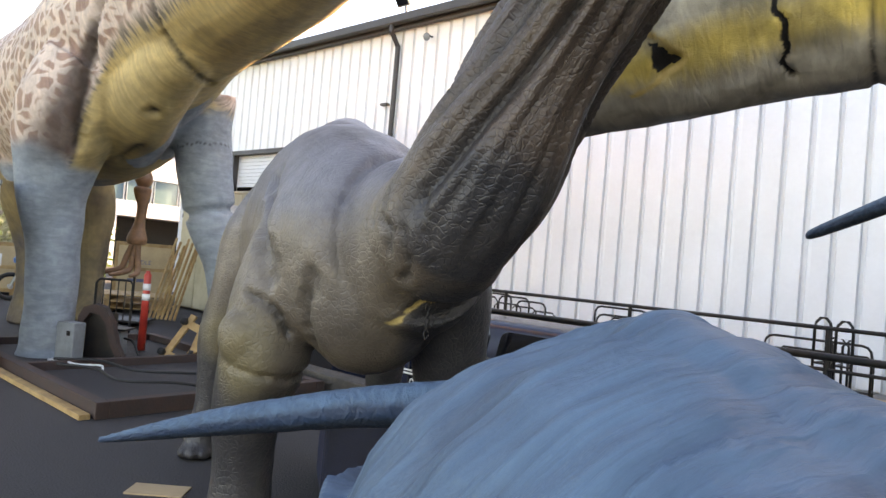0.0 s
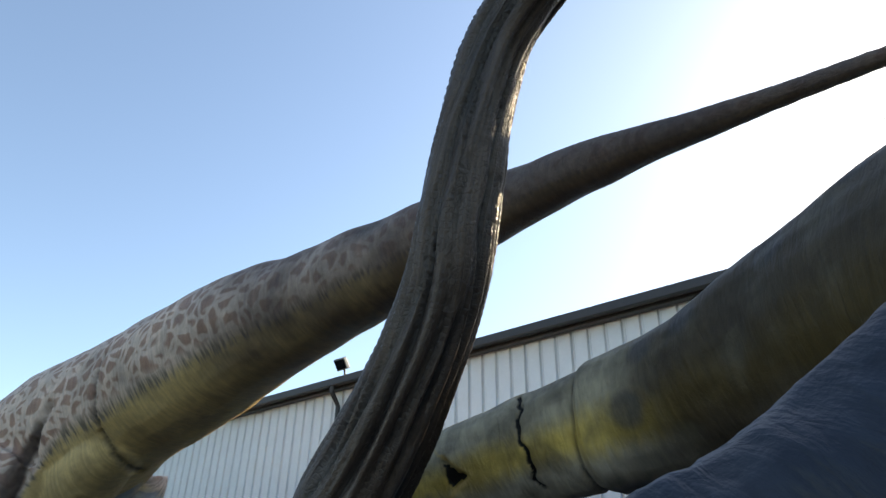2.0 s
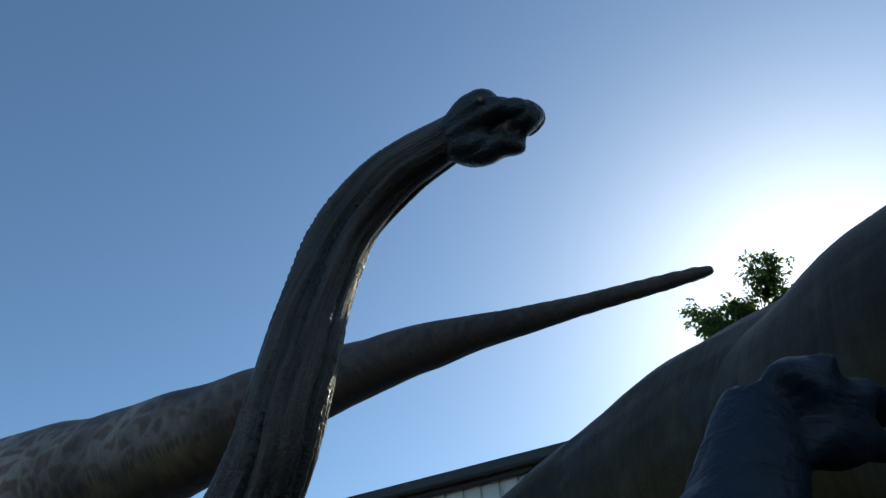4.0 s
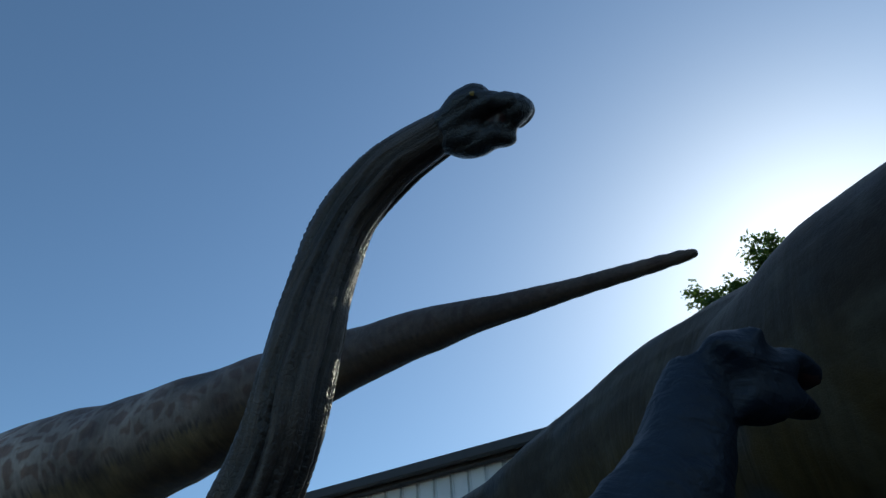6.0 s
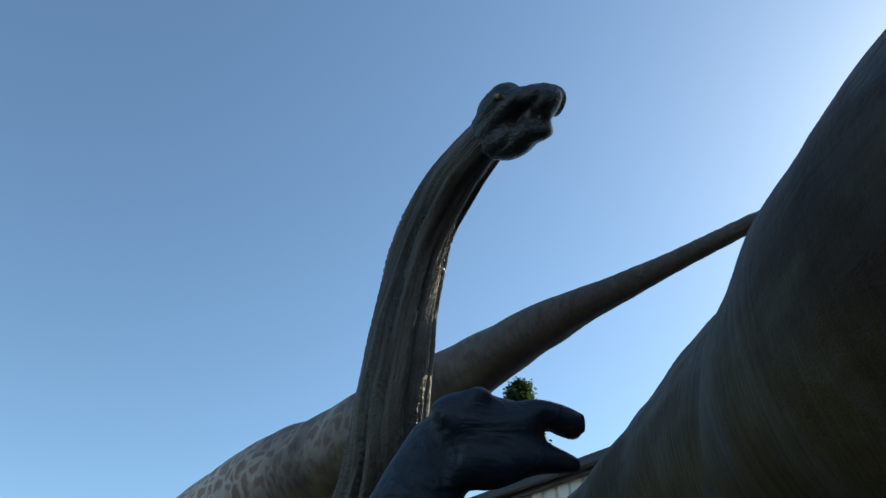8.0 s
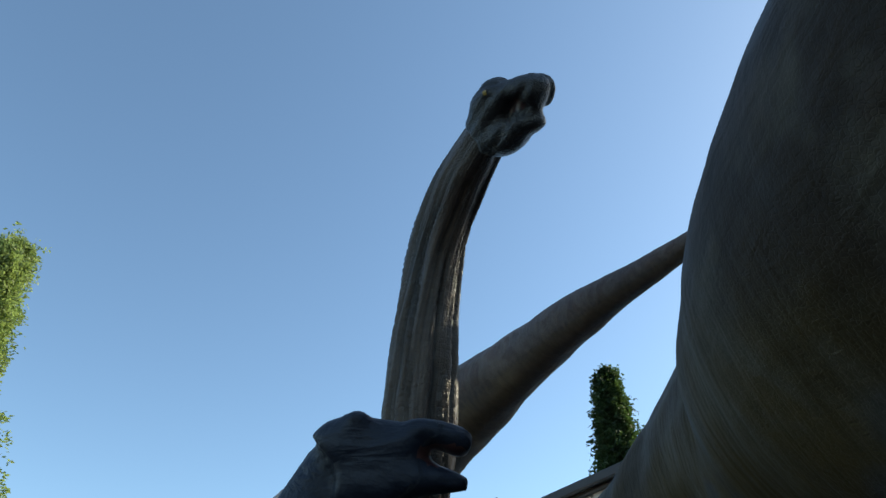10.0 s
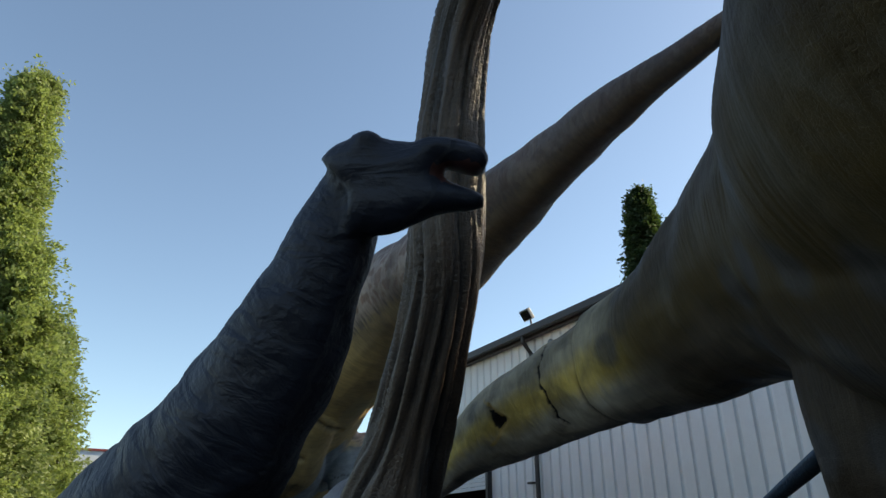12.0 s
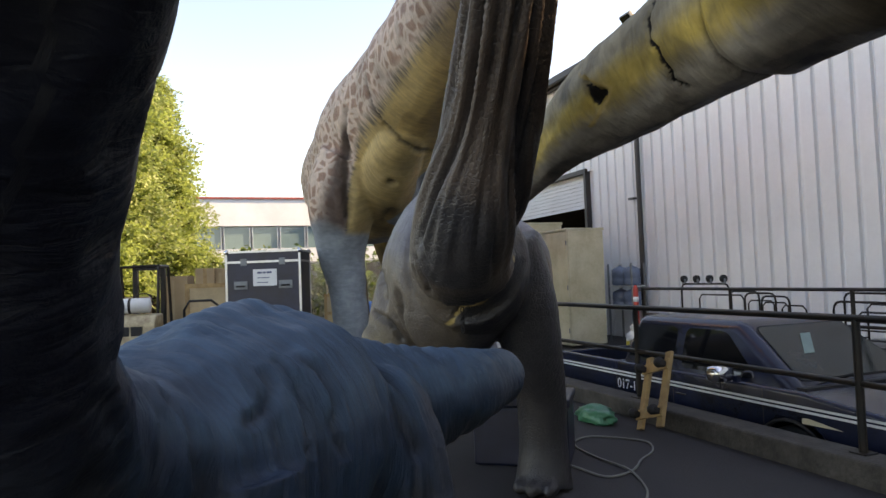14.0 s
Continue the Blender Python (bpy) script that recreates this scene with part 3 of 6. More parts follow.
GREY_LINES = [
    ([(-0.19, 2.74, 2.24), (-0.26, 2.78, 2.14), (-0.29, 2.82, 2.02), (-0.29, 2.82, 1.9)], 0.022, 0.02, 1.0, 0.3),
    ([hem(d) for d in (-85, -65, -45, -25, -8)], 0.036, 0.012, -1, 0.6),
    ([hem(d) for d in (-8, 10, 30, 50, 68)], 0.014, 0.010, -1, 0.6),
    ([(-0.05, 3.17, 1.48), (-0.14, 3.18, 1.40), (-0.25, 3.20, 1.31)], 0.024, 0.012, -1, 0.6),
    ([(-1.03, 3.53, 1.44), (-0.91, 3.50, 1.39), (-0.82, 3.50, 1.31), (-0.78, 3.53, 1.23)], 0.026, 0.03, 0.8, 0.5),
    ([(-0.61, 3.54, 1.12), (-0.656, 3.45, 1.27), (-0.645, 3.41, 1.43), (-0.60, 3.34, 1.58)], 0.07, 0.05, 0.7, 0.2),
    ([(-1.07, 3.85, 2.15), (-1.06, 3.71, 1.99), (-1.04, 3.60, 1.78), (-0.97, 3.34, 1.55)], 0.10, 0.06, 0.6, 0),
    ([(-0.35, 2.84, 2.07), (-0.39, 2.91, 1.92), (-0.37, 2.89, 1.84)], 0.022, 0.02, 0.9, 0.25),
    ([(-0.43, 2.93, 1.98), (-0.45, 2.91, 1.83), (-0.47, 2.91, 1.64)], 0.020, 0.018, 0.8, 0.3),
    ([(-0.49, 2.94, 1.92), (-0.51, 2.94, 1.77), (-0.51, 2.94, 1.6)], 0.018, 0.016, 0.7, 0.3),
    ([(-0.30, 2.83, 1.88), (-0.26, 2.78, 1.8), (-0.28, 2.81, 1.7)], 0.035, 0.025, 0.9, 0.1),
    ([(-0.17, 2.75, 1.81), (-0.13, 2.8, 1.67), (-0.15, 2.88, 1.61)], 0.035, 0.025, 0.9, 0.1),
    ([(-0.10, 2.68, 2.01), (-0.07, 2.71, 1.86), (-0.02, 2.78, 1.72)], 0.03, 0.02, 0.7, 0.1)]

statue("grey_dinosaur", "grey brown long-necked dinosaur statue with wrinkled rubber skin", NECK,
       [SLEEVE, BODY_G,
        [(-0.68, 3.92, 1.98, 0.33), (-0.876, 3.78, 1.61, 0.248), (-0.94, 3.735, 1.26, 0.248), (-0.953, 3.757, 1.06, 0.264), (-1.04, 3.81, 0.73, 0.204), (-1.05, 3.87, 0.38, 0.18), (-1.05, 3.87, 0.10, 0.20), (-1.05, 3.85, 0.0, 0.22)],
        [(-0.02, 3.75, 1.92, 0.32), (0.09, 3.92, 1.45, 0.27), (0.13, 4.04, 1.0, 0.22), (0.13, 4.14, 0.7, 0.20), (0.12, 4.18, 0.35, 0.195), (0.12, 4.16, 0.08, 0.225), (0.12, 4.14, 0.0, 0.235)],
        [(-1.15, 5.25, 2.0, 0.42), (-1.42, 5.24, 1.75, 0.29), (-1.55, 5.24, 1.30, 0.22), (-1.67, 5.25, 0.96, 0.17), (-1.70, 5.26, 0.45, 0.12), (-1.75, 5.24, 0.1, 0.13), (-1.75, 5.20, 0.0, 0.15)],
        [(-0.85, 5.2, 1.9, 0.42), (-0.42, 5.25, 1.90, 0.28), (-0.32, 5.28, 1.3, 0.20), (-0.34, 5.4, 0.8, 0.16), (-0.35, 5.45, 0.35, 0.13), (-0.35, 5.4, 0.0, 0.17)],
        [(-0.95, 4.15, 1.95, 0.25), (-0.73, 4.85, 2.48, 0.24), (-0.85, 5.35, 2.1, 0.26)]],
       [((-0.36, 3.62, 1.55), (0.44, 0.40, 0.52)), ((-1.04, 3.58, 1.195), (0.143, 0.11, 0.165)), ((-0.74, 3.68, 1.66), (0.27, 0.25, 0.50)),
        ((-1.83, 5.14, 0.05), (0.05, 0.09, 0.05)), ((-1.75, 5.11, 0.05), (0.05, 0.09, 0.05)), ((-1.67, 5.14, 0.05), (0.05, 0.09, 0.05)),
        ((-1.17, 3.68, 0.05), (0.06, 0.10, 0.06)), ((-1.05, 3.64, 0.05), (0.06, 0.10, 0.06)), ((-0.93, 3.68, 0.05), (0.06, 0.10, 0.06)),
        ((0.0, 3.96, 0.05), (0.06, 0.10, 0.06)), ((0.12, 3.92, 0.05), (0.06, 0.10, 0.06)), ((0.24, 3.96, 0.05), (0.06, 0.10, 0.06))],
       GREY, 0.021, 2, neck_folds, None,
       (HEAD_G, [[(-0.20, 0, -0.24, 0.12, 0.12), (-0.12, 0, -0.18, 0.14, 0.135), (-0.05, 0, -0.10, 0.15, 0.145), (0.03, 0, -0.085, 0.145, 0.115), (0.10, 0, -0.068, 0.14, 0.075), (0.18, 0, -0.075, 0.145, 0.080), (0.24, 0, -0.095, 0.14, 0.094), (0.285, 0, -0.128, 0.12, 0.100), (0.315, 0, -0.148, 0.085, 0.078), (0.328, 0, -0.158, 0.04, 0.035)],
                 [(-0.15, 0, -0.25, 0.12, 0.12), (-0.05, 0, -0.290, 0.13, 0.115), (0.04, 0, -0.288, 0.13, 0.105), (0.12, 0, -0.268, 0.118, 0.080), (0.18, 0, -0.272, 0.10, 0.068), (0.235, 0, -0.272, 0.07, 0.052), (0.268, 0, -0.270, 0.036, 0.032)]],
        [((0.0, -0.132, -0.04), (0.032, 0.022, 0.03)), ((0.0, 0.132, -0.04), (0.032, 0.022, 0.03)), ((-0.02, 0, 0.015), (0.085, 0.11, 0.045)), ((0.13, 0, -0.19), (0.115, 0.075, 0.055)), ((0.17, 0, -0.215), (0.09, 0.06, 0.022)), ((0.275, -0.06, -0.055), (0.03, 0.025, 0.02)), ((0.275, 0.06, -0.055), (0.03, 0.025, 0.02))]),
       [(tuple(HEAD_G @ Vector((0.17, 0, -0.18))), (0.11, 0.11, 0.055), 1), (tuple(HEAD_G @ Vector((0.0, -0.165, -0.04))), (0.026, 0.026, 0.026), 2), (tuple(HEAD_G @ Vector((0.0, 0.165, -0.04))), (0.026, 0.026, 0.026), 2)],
       strokes=GREY_LINES, paint=grey_paint_and_shade)

# spotted giant
TAIL = [(3.4, 0.945, 4.655, 0.026), (3.31, 1.06, 4.665, 0.051), (2.759, 1.855, 4.871, 0.091), (2.002, 2.824, 5.077, 0.194), (1.229, 3.716, 5.137, 0.316), (0.4, 4.537, 5.064, 0.463),
        (-0.416, 5.369, 5.003, 0.573), (-1.264, 6.213, 4.956, 0.736), (-2.185, 7.062, 4.766, 0.855), (-3.14, 7.902, 4.537, 0.93), (-4.157, 8.771, 4.209, 1.135), (-5.2, 10, 3.8, 1.35),
        (-6.5, 11.4, 3.85, 1.3), (-7.6, 12.7, 3.9, 0.9), (-8.2, 13.6, 3.6, 0.6), (-8.5, 14.4, 3.2, 0.35)]


def spotted_paint_and_shade(co, s, girth, limb):
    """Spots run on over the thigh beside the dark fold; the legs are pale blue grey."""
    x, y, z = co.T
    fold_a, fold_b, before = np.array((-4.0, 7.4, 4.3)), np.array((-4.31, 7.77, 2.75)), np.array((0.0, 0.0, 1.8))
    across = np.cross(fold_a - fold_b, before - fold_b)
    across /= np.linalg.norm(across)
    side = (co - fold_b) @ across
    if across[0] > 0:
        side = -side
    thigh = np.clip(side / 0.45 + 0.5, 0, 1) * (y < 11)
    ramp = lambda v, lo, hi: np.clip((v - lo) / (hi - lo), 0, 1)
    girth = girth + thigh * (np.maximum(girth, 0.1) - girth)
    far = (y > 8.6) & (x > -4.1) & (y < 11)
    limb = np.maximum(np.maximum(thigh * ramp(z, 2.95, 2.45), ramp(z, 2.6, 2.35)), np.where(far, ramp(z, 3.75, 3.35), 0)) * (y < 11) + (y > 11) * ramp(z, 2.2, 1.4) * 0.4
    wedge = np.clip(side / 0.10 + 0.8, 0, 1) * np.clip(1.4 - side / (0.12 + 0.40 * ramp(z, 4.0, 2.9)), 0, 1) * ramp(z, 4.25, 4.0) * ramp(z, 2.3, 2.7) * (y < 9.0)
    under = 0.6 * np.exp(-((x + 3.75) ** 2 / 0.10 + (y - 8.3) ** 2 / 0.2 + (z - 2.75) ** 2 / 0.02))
    # the two ramps along s put the backlit tail's shade into the colour
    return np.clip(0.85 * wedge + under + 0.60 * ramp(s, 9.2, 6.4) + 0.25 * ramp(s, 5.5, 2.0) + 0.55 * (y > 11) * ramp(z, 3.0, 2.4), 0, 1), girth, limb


SPOTTED_LINES = [
    ([(-3.2, 6.87, 4.81), (-3.22, 6.92, 4.43), (-3.19, 7.05, 4.12), (-3.12, 7.2, 3.92), (-2.98, 7.36, 3.70), (-2.89, 7.6, 3.61), (-2.87, 8.0, 3.60)], 0.062, 0.045, 1.0, 0.35),
    ([(-2.86, 8.03, 3.61), (-2.70, 8.03, 3.70), (-2.57, 8.00, 3.78), (-2.31, 7.77, 3.88), (-2.03, 7.39, 3.94)], 0.05, 0.015, -1, 0.3),
    ([(-3.97, 7.42, 4.32), (-4.1, 7.56, 3.97), (-4.2, 7.67, 3.6), (-4.24, 7.70, 3.17), (-4.31, 7.80, 2.75)], 0.10, 0.08, 0.55, 0.3),
    ([(-3.72, 9.24, 3.0), (-3.37, 9.18, 3.07), (-3.08, 9.50, 3.12)], 0.028, 0.006, 1.0, 0.0),
    ([(-3.44, 7.72, 3.12)], 0.09, 0.08, 1.0, 0.25),
    ([(-4.18, 8.60, 2.65), (-3.81, 8.29, 2.81)], 0.08, 0.05, 0.7, 0.3)]

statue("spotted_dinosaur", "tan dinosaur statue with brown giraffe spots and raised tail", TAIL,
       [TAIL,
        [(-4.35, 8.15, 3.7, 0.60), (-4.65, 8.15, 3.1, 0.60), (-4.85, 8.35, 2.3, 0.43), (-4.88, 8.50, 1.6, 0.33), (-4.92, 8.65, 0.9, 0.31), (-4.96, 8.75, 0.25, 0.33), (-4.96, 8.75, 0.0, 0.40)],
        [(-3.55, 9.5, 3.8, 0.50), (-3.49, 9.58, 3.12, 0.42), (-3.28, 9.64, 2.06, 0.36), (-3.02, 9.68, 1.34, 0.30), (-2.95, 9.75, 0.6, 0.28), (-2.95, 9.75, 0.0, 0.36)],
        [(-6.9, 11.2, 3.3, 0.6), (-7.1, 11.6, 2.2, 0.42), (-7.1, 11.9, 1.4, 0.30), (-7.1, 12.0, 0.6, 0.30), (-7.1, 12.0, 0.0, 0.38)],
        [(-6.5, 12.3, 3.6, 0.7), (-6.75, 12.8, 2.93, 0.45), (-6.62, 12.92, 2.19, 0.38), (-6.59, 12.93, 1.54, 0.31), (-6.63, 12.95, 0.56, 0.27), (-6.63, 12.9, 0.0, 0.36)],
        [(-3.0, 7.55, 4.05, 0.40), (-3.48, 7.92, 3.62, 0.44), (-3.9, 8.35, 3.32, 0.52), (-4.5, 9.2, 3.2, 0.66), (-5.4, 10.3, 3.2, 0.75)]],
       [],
       SPOTTED, 0.034, 3, creases(0.012, 1.6, 1.2, 0.025), None, strokes=SPOTTED_LINES, paint=spotted_paint_and_shade)

# olive and yellow giant
SPINE_Y = [(0.017, 4.072, 2.278, 0.062), (0.389, 3.764, 2.546, 0.185), (0.915, 3.372, 2.789, 0.299), (1.558, 2.958, 2.963, 0.355), (2.209, 2.424, 3.075, 0.424), (2.698, 1.829, 3.209, 0.565),
        (3.112, 1.177, 3.221, 0.761), (3.459, 0.548, 3.04, 0.988), (3.95, -0.1, 2.85, 1.15), (4.9, -0.9, 2.8, 1.25), (6, -1.8, 3, 1), (6.8, -2.4, 3.4, 0.7)]


def in_triangle(co, p0, p1, p2):
    """Least barycentric share of each point over the triangle: above 0 inside."""
    c0, e1, e2 = np.array(p0), np.array(p1) - p0, np.array(p2) - np.array(p0)
    q = co - c0
    d11, d12, d22 = e1 @ e1, e1 @ e2, e2 @ e2
    u = ((q @ e1) * d22 - (q @ e2) * d12) / (d11 * d22 - d12 ** 2)
    v = ((q @ e2) * d11 - (q @ e1) * d12) / (d11 * d22 - d12 ** 2)
    flat = np.abs(q @ np.cross(e1, e2) / np.linalg.norm(np.cross(e1, e2))) < 0.12
    return np.where(flat, np.minimum.reduce([u, v, 1 - u - v]), -1.0)


def olive_body_shade(co, s, girth, limb):
    # shade of the backlit body put into the zone colour, growing past the tail
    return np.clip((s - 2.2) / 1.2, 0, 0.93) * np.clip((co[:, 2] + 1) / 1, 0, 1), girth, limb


def olive_marks(co, s, a):
    crack = near_line(s, a, 2.04, 0.5, 2.75, 0.016, 0.026)
    rim = near_line(s, a, 2.04, 0.5, 2.75, 0.016, 0.05)
    hole = in_triangle(co, (0.86, 2.95, 2.88), (1.03, 2.87, 2.73), (0.94, 2.98, 2.62)) > 0.02
    ring = np.clip(1 - np.abs(s - 2.42 - 0.05 * np.cos(a)) / 0.035, 0, 1)
    bulge = 0.035 * np.clip((s - 2.42) / 0.06, 0, 1) * np.clip(1 - (s - 2.42) / 0.9, 0, 1)
    return -0.04 * crack - 0.03 * hole - 0.03 * ring + bulge, np.clip(crack * 1.6 + hole + 0.6 * ring, 0, 1) - 0.9 * np.clip(rim - crack * 2, 0, 1)


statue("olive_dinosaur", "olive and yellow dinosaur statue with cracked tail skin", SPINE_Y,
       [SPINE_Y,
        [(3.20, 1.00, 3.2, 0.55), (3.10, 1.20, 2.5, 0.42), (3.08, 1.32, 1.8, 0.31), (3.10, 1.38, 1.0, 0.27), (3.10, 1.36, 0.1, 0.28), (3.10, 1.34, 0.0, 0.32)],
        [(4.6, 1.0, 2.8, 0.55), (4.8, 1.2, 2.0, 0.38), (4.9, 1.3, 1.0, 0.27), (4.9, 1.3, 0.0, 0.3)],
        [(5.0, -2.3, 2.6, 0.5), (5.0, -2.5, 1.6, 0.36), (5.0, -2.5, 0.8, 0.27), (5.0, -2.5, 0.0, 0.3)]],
       [((5.0, -0.036, 3.073), (2.571, 2.882, 1.158)), ((3.05, 1.1, 2.95), (0.55, 0.55, 0.50))], OLIVE, 0.021, 3, creases(0.018, 1.6, 2.6, 0.02), olive_marks, paint=olive_body_shade,
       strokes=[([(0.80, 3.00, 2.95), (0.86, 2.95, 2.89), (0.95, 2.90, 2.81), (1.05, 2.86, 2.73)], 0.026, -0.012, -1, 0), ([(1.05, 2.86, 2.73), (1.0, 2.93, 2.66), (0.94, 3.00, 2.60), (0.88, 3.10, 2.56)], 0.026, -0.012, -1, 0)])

# slate blue young long-neck
SPINE_B = [(1.63, -0.69, 2.6, 0.072), (1.475, -0.64, 2.31, 0.128), (1.285, -0.57, 2.09, 0.165), (1.025, -0.50, 1.88, 0.205), (0.80, -0.35, 1.53, 0.215), (0.56, -0.05, 1.28, 0.27),
        (0.398, 0.33, 1.16, 0.414), (0.31, 0.75, 1.14, 0.48), (0.27, 1.15, 1.11, 0.42), (0.4, 1.52, 1.14, 0.28), (0.62, 1.86, 1.19, 0.175), (0.62, 2.16, 1.2, 0.125),
        (0.3, 2.34, 1.19, 0.1), (-0.28, 2.4, 1.11, 0.078), (-0.83, 2.43, 1, 0.052), (-1.25, 2.43, 0.9, 0.015)]
HEAD_B = pose(1.696, -0.76, 2.645, 14, 0.6, 13.8) @ Matrix.Scale(1.03, 4)


def blue_folds(c, s, a):
    v = noise.noise((s * 7.0, math.cos(a) * 1.3, math.sin(a) * 1.3))
    u = noise.noise((s * 26.0, math.cos(a) * 2.0, math.sin(a) * 2.0))
    flank = noise.noise((c[0] * 4, c[1] * 9, c[2] * 3))
    back = max(0.0, math.cos(a)) ** 2 * min(1.0, max(0.0, (s - 1.7) / 0.6))
    flute = 0.009 * back * abs(math.sin(s * 42 + 2.0 * noise.noise((s * 3, a, 0))))
    body = 1.0 if s < 3.6 else max(0.3, 1 - (s - 3.6))
    return flute * body + 0.020 * body * (v - abs(v)) + 0.006 * (u - abs(u)) + 0.018 * body * (flank - abs(flank)) + 0.008 * noise.noise((c[0] * 2.5, c[1] * 2.5, c[2] * 2.5))


def blue_neck_shade(co, s, girth, limb):
    # head and neck: backlit shade put into the colour, fading at the body
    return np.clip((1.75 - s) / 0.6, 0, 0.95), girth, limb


BLUE_LINES = [
    ([(0.68, 0.44, 1.48), (0.70, 0.44, 1.43), (0.73, 0.38, 1.38), (0.75, 0.29, 1.36)], 0.022, 0.016, 0.7, 0.7),
    ([(0.66, 0.52, 1.50), (0.71, 0.54, 1.43), (0.75, 0.52, 1.34), (0.77, 0.48, 1.24)], 0.020, 0.014, 0.6, 0.7),
    ([(0.68, 0.61, 1.48), (0.72, 0.64, 1.43), (0.75, 0.64, 1.36), (0.77, 0.61, 1.28), (0.78, 0.62, 1.2)], 0.024, 0.018, 0.7, 0.7),
    ([(0.95, -0.37, 1.58), (0.90, -0.30, 1.5), (0.85, -0.24, 1.4)], 0.025, 0.016, 0.6, 0.6),
    ([(0.71, 0.08, 1.44), (0.74, 0.09, 1.37), (0.77, 0.09, 1.29)], 0.035, 0.022, 0.6, 0.5),
    ([(0.72, 1.02, 1.29), (0.79, 1.03, 1.18), (0.81, 1.05, 1.11)], 0.035, 0.025, 0.7, 0.5)]

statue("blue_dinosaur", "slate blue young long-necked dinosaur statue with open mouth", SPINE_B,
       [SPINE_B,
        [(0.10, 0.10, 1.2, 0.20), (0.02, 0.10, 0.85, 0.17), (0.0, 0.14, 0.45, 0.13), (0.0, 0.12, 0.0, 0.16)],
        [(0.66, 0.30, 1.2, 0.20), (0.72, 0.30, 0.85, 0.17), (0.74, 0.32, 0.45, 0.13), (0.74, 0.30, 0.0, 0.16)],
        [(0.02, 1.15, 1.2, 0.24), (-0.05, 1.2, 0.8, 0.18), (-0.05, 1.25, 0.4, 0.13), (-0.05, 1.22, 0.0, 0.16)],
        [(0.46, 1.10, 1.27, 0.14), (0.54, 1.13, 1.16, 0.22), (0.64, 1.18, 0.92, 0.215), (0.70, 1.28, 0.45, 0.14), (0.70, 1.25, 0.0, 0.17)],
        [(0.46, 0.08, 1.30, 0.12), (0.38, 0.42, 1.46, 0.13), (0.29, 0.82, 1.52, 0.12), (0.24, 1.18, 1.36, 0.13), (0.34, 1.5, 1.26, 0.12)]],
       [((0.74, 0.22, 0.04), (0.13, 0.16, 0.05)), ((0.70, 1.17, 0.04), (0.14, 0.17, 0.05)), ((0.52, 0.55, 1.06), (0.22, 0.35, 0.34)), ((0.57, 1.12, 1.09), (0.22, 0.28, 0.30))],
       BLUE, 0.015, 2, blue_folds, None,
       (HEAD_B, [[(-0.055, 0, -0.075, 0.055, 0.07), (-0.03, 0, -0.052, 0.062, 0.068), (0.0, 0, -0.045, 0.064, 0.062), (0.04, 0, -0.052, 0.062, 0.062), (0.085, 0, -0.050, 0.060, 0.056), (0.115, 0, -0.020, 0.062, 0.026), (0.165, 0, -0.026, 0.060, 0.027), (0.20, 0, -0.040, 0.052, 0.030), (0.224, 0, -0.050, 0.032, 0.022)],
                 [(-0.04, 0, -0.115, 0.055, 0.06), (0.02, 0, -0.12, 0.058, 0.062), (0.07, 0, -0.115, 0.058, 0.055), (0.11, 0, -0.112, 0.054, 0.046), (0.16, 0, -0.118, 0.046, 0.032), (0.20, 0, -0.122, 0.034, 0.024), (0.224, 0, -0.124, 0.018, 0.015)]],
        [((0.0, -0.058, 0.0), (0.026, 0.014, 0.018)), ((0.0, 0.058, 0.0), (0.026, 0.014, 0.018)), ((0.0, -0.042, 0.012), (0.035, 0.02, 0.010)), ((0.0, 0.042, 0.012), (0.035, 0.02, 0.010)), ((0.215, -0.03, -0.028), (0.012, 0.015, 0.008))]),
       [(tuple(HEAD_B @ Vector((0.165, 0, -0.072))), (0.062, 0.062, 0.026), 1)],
       strokes=BLUE_LINES, paint=blue_neck_shade)

# dark tail of another statue beyond the olive one
SPINE_D = [(2.64, 4.60, 2.11, 0.02), (2.70, 4.48, 2.16, 0.045), (3.14, 3.81, 2.50, 0.072), (3.61, 3.15, 2.86, 0.085), (4.3, 2.6, 3.1, 0.16), (5.2, 2.3, 3.1, 0.35), (6.2, 2.2, 3.0, 0.5), (7.0, 2.2, 3.1, 0.3), (7.5, 2.2, 3.6, 0.2)]
statue("dark_dinosaur", "dark slate dinosaur statue with long thin tail", SPINE_D,
       [SPINE_D, [(5.9, 1.9, 2.8, 0.3), (5.9, 1.8, 1.8, 0.2), (5.8, 1.8, 0.9, 0.13), (5.9, 1.8, 0.0, 0.18)], [(5.9, 2.6, 2.8, 0.3), (5.9, 2.7, 1.8, 0.2), (5.8, 2.7, 0.9, 0.13), (5.9, 2.7, 0.0, 0.18)]],
       [], BLUE, 0.022, 2)


# ---- more materials ----
RUST = surface("rusty_steel", (0.065, 0.030, 0.022), 0.8, vary=0.25, scale=5, fine=50, bump=0.4, second=(0.025, 0.017, 0.016), amount=0.8)
TIMBER = surface("raw_timber", (0.46, 0.28, 0.12), 0.6, vary=0.2, scale=5, fine=25, bump=0.3, second=(0.28, 0.15, 0.06))
PLYWOOD = surface("plywood", (0.50, 0.36, 0.21), 0.7, vary=0.1, scale=2, fine=30, bump=0.15, second=(0.40, 0.28, 0.16))
CARDBOARD = surface("brown_cardboard", (0.42, 0.28, 0.16), 0.8, vary=0.06, scale=2, fine=50, bump=0.1)
CREAM = surface("cream_paint", (0.60, 0.545, 0.40), 0.5, vary=0.08, scale=1.5, fine=30, bump=0.1, second=(0.43, 0.38, 0.25))
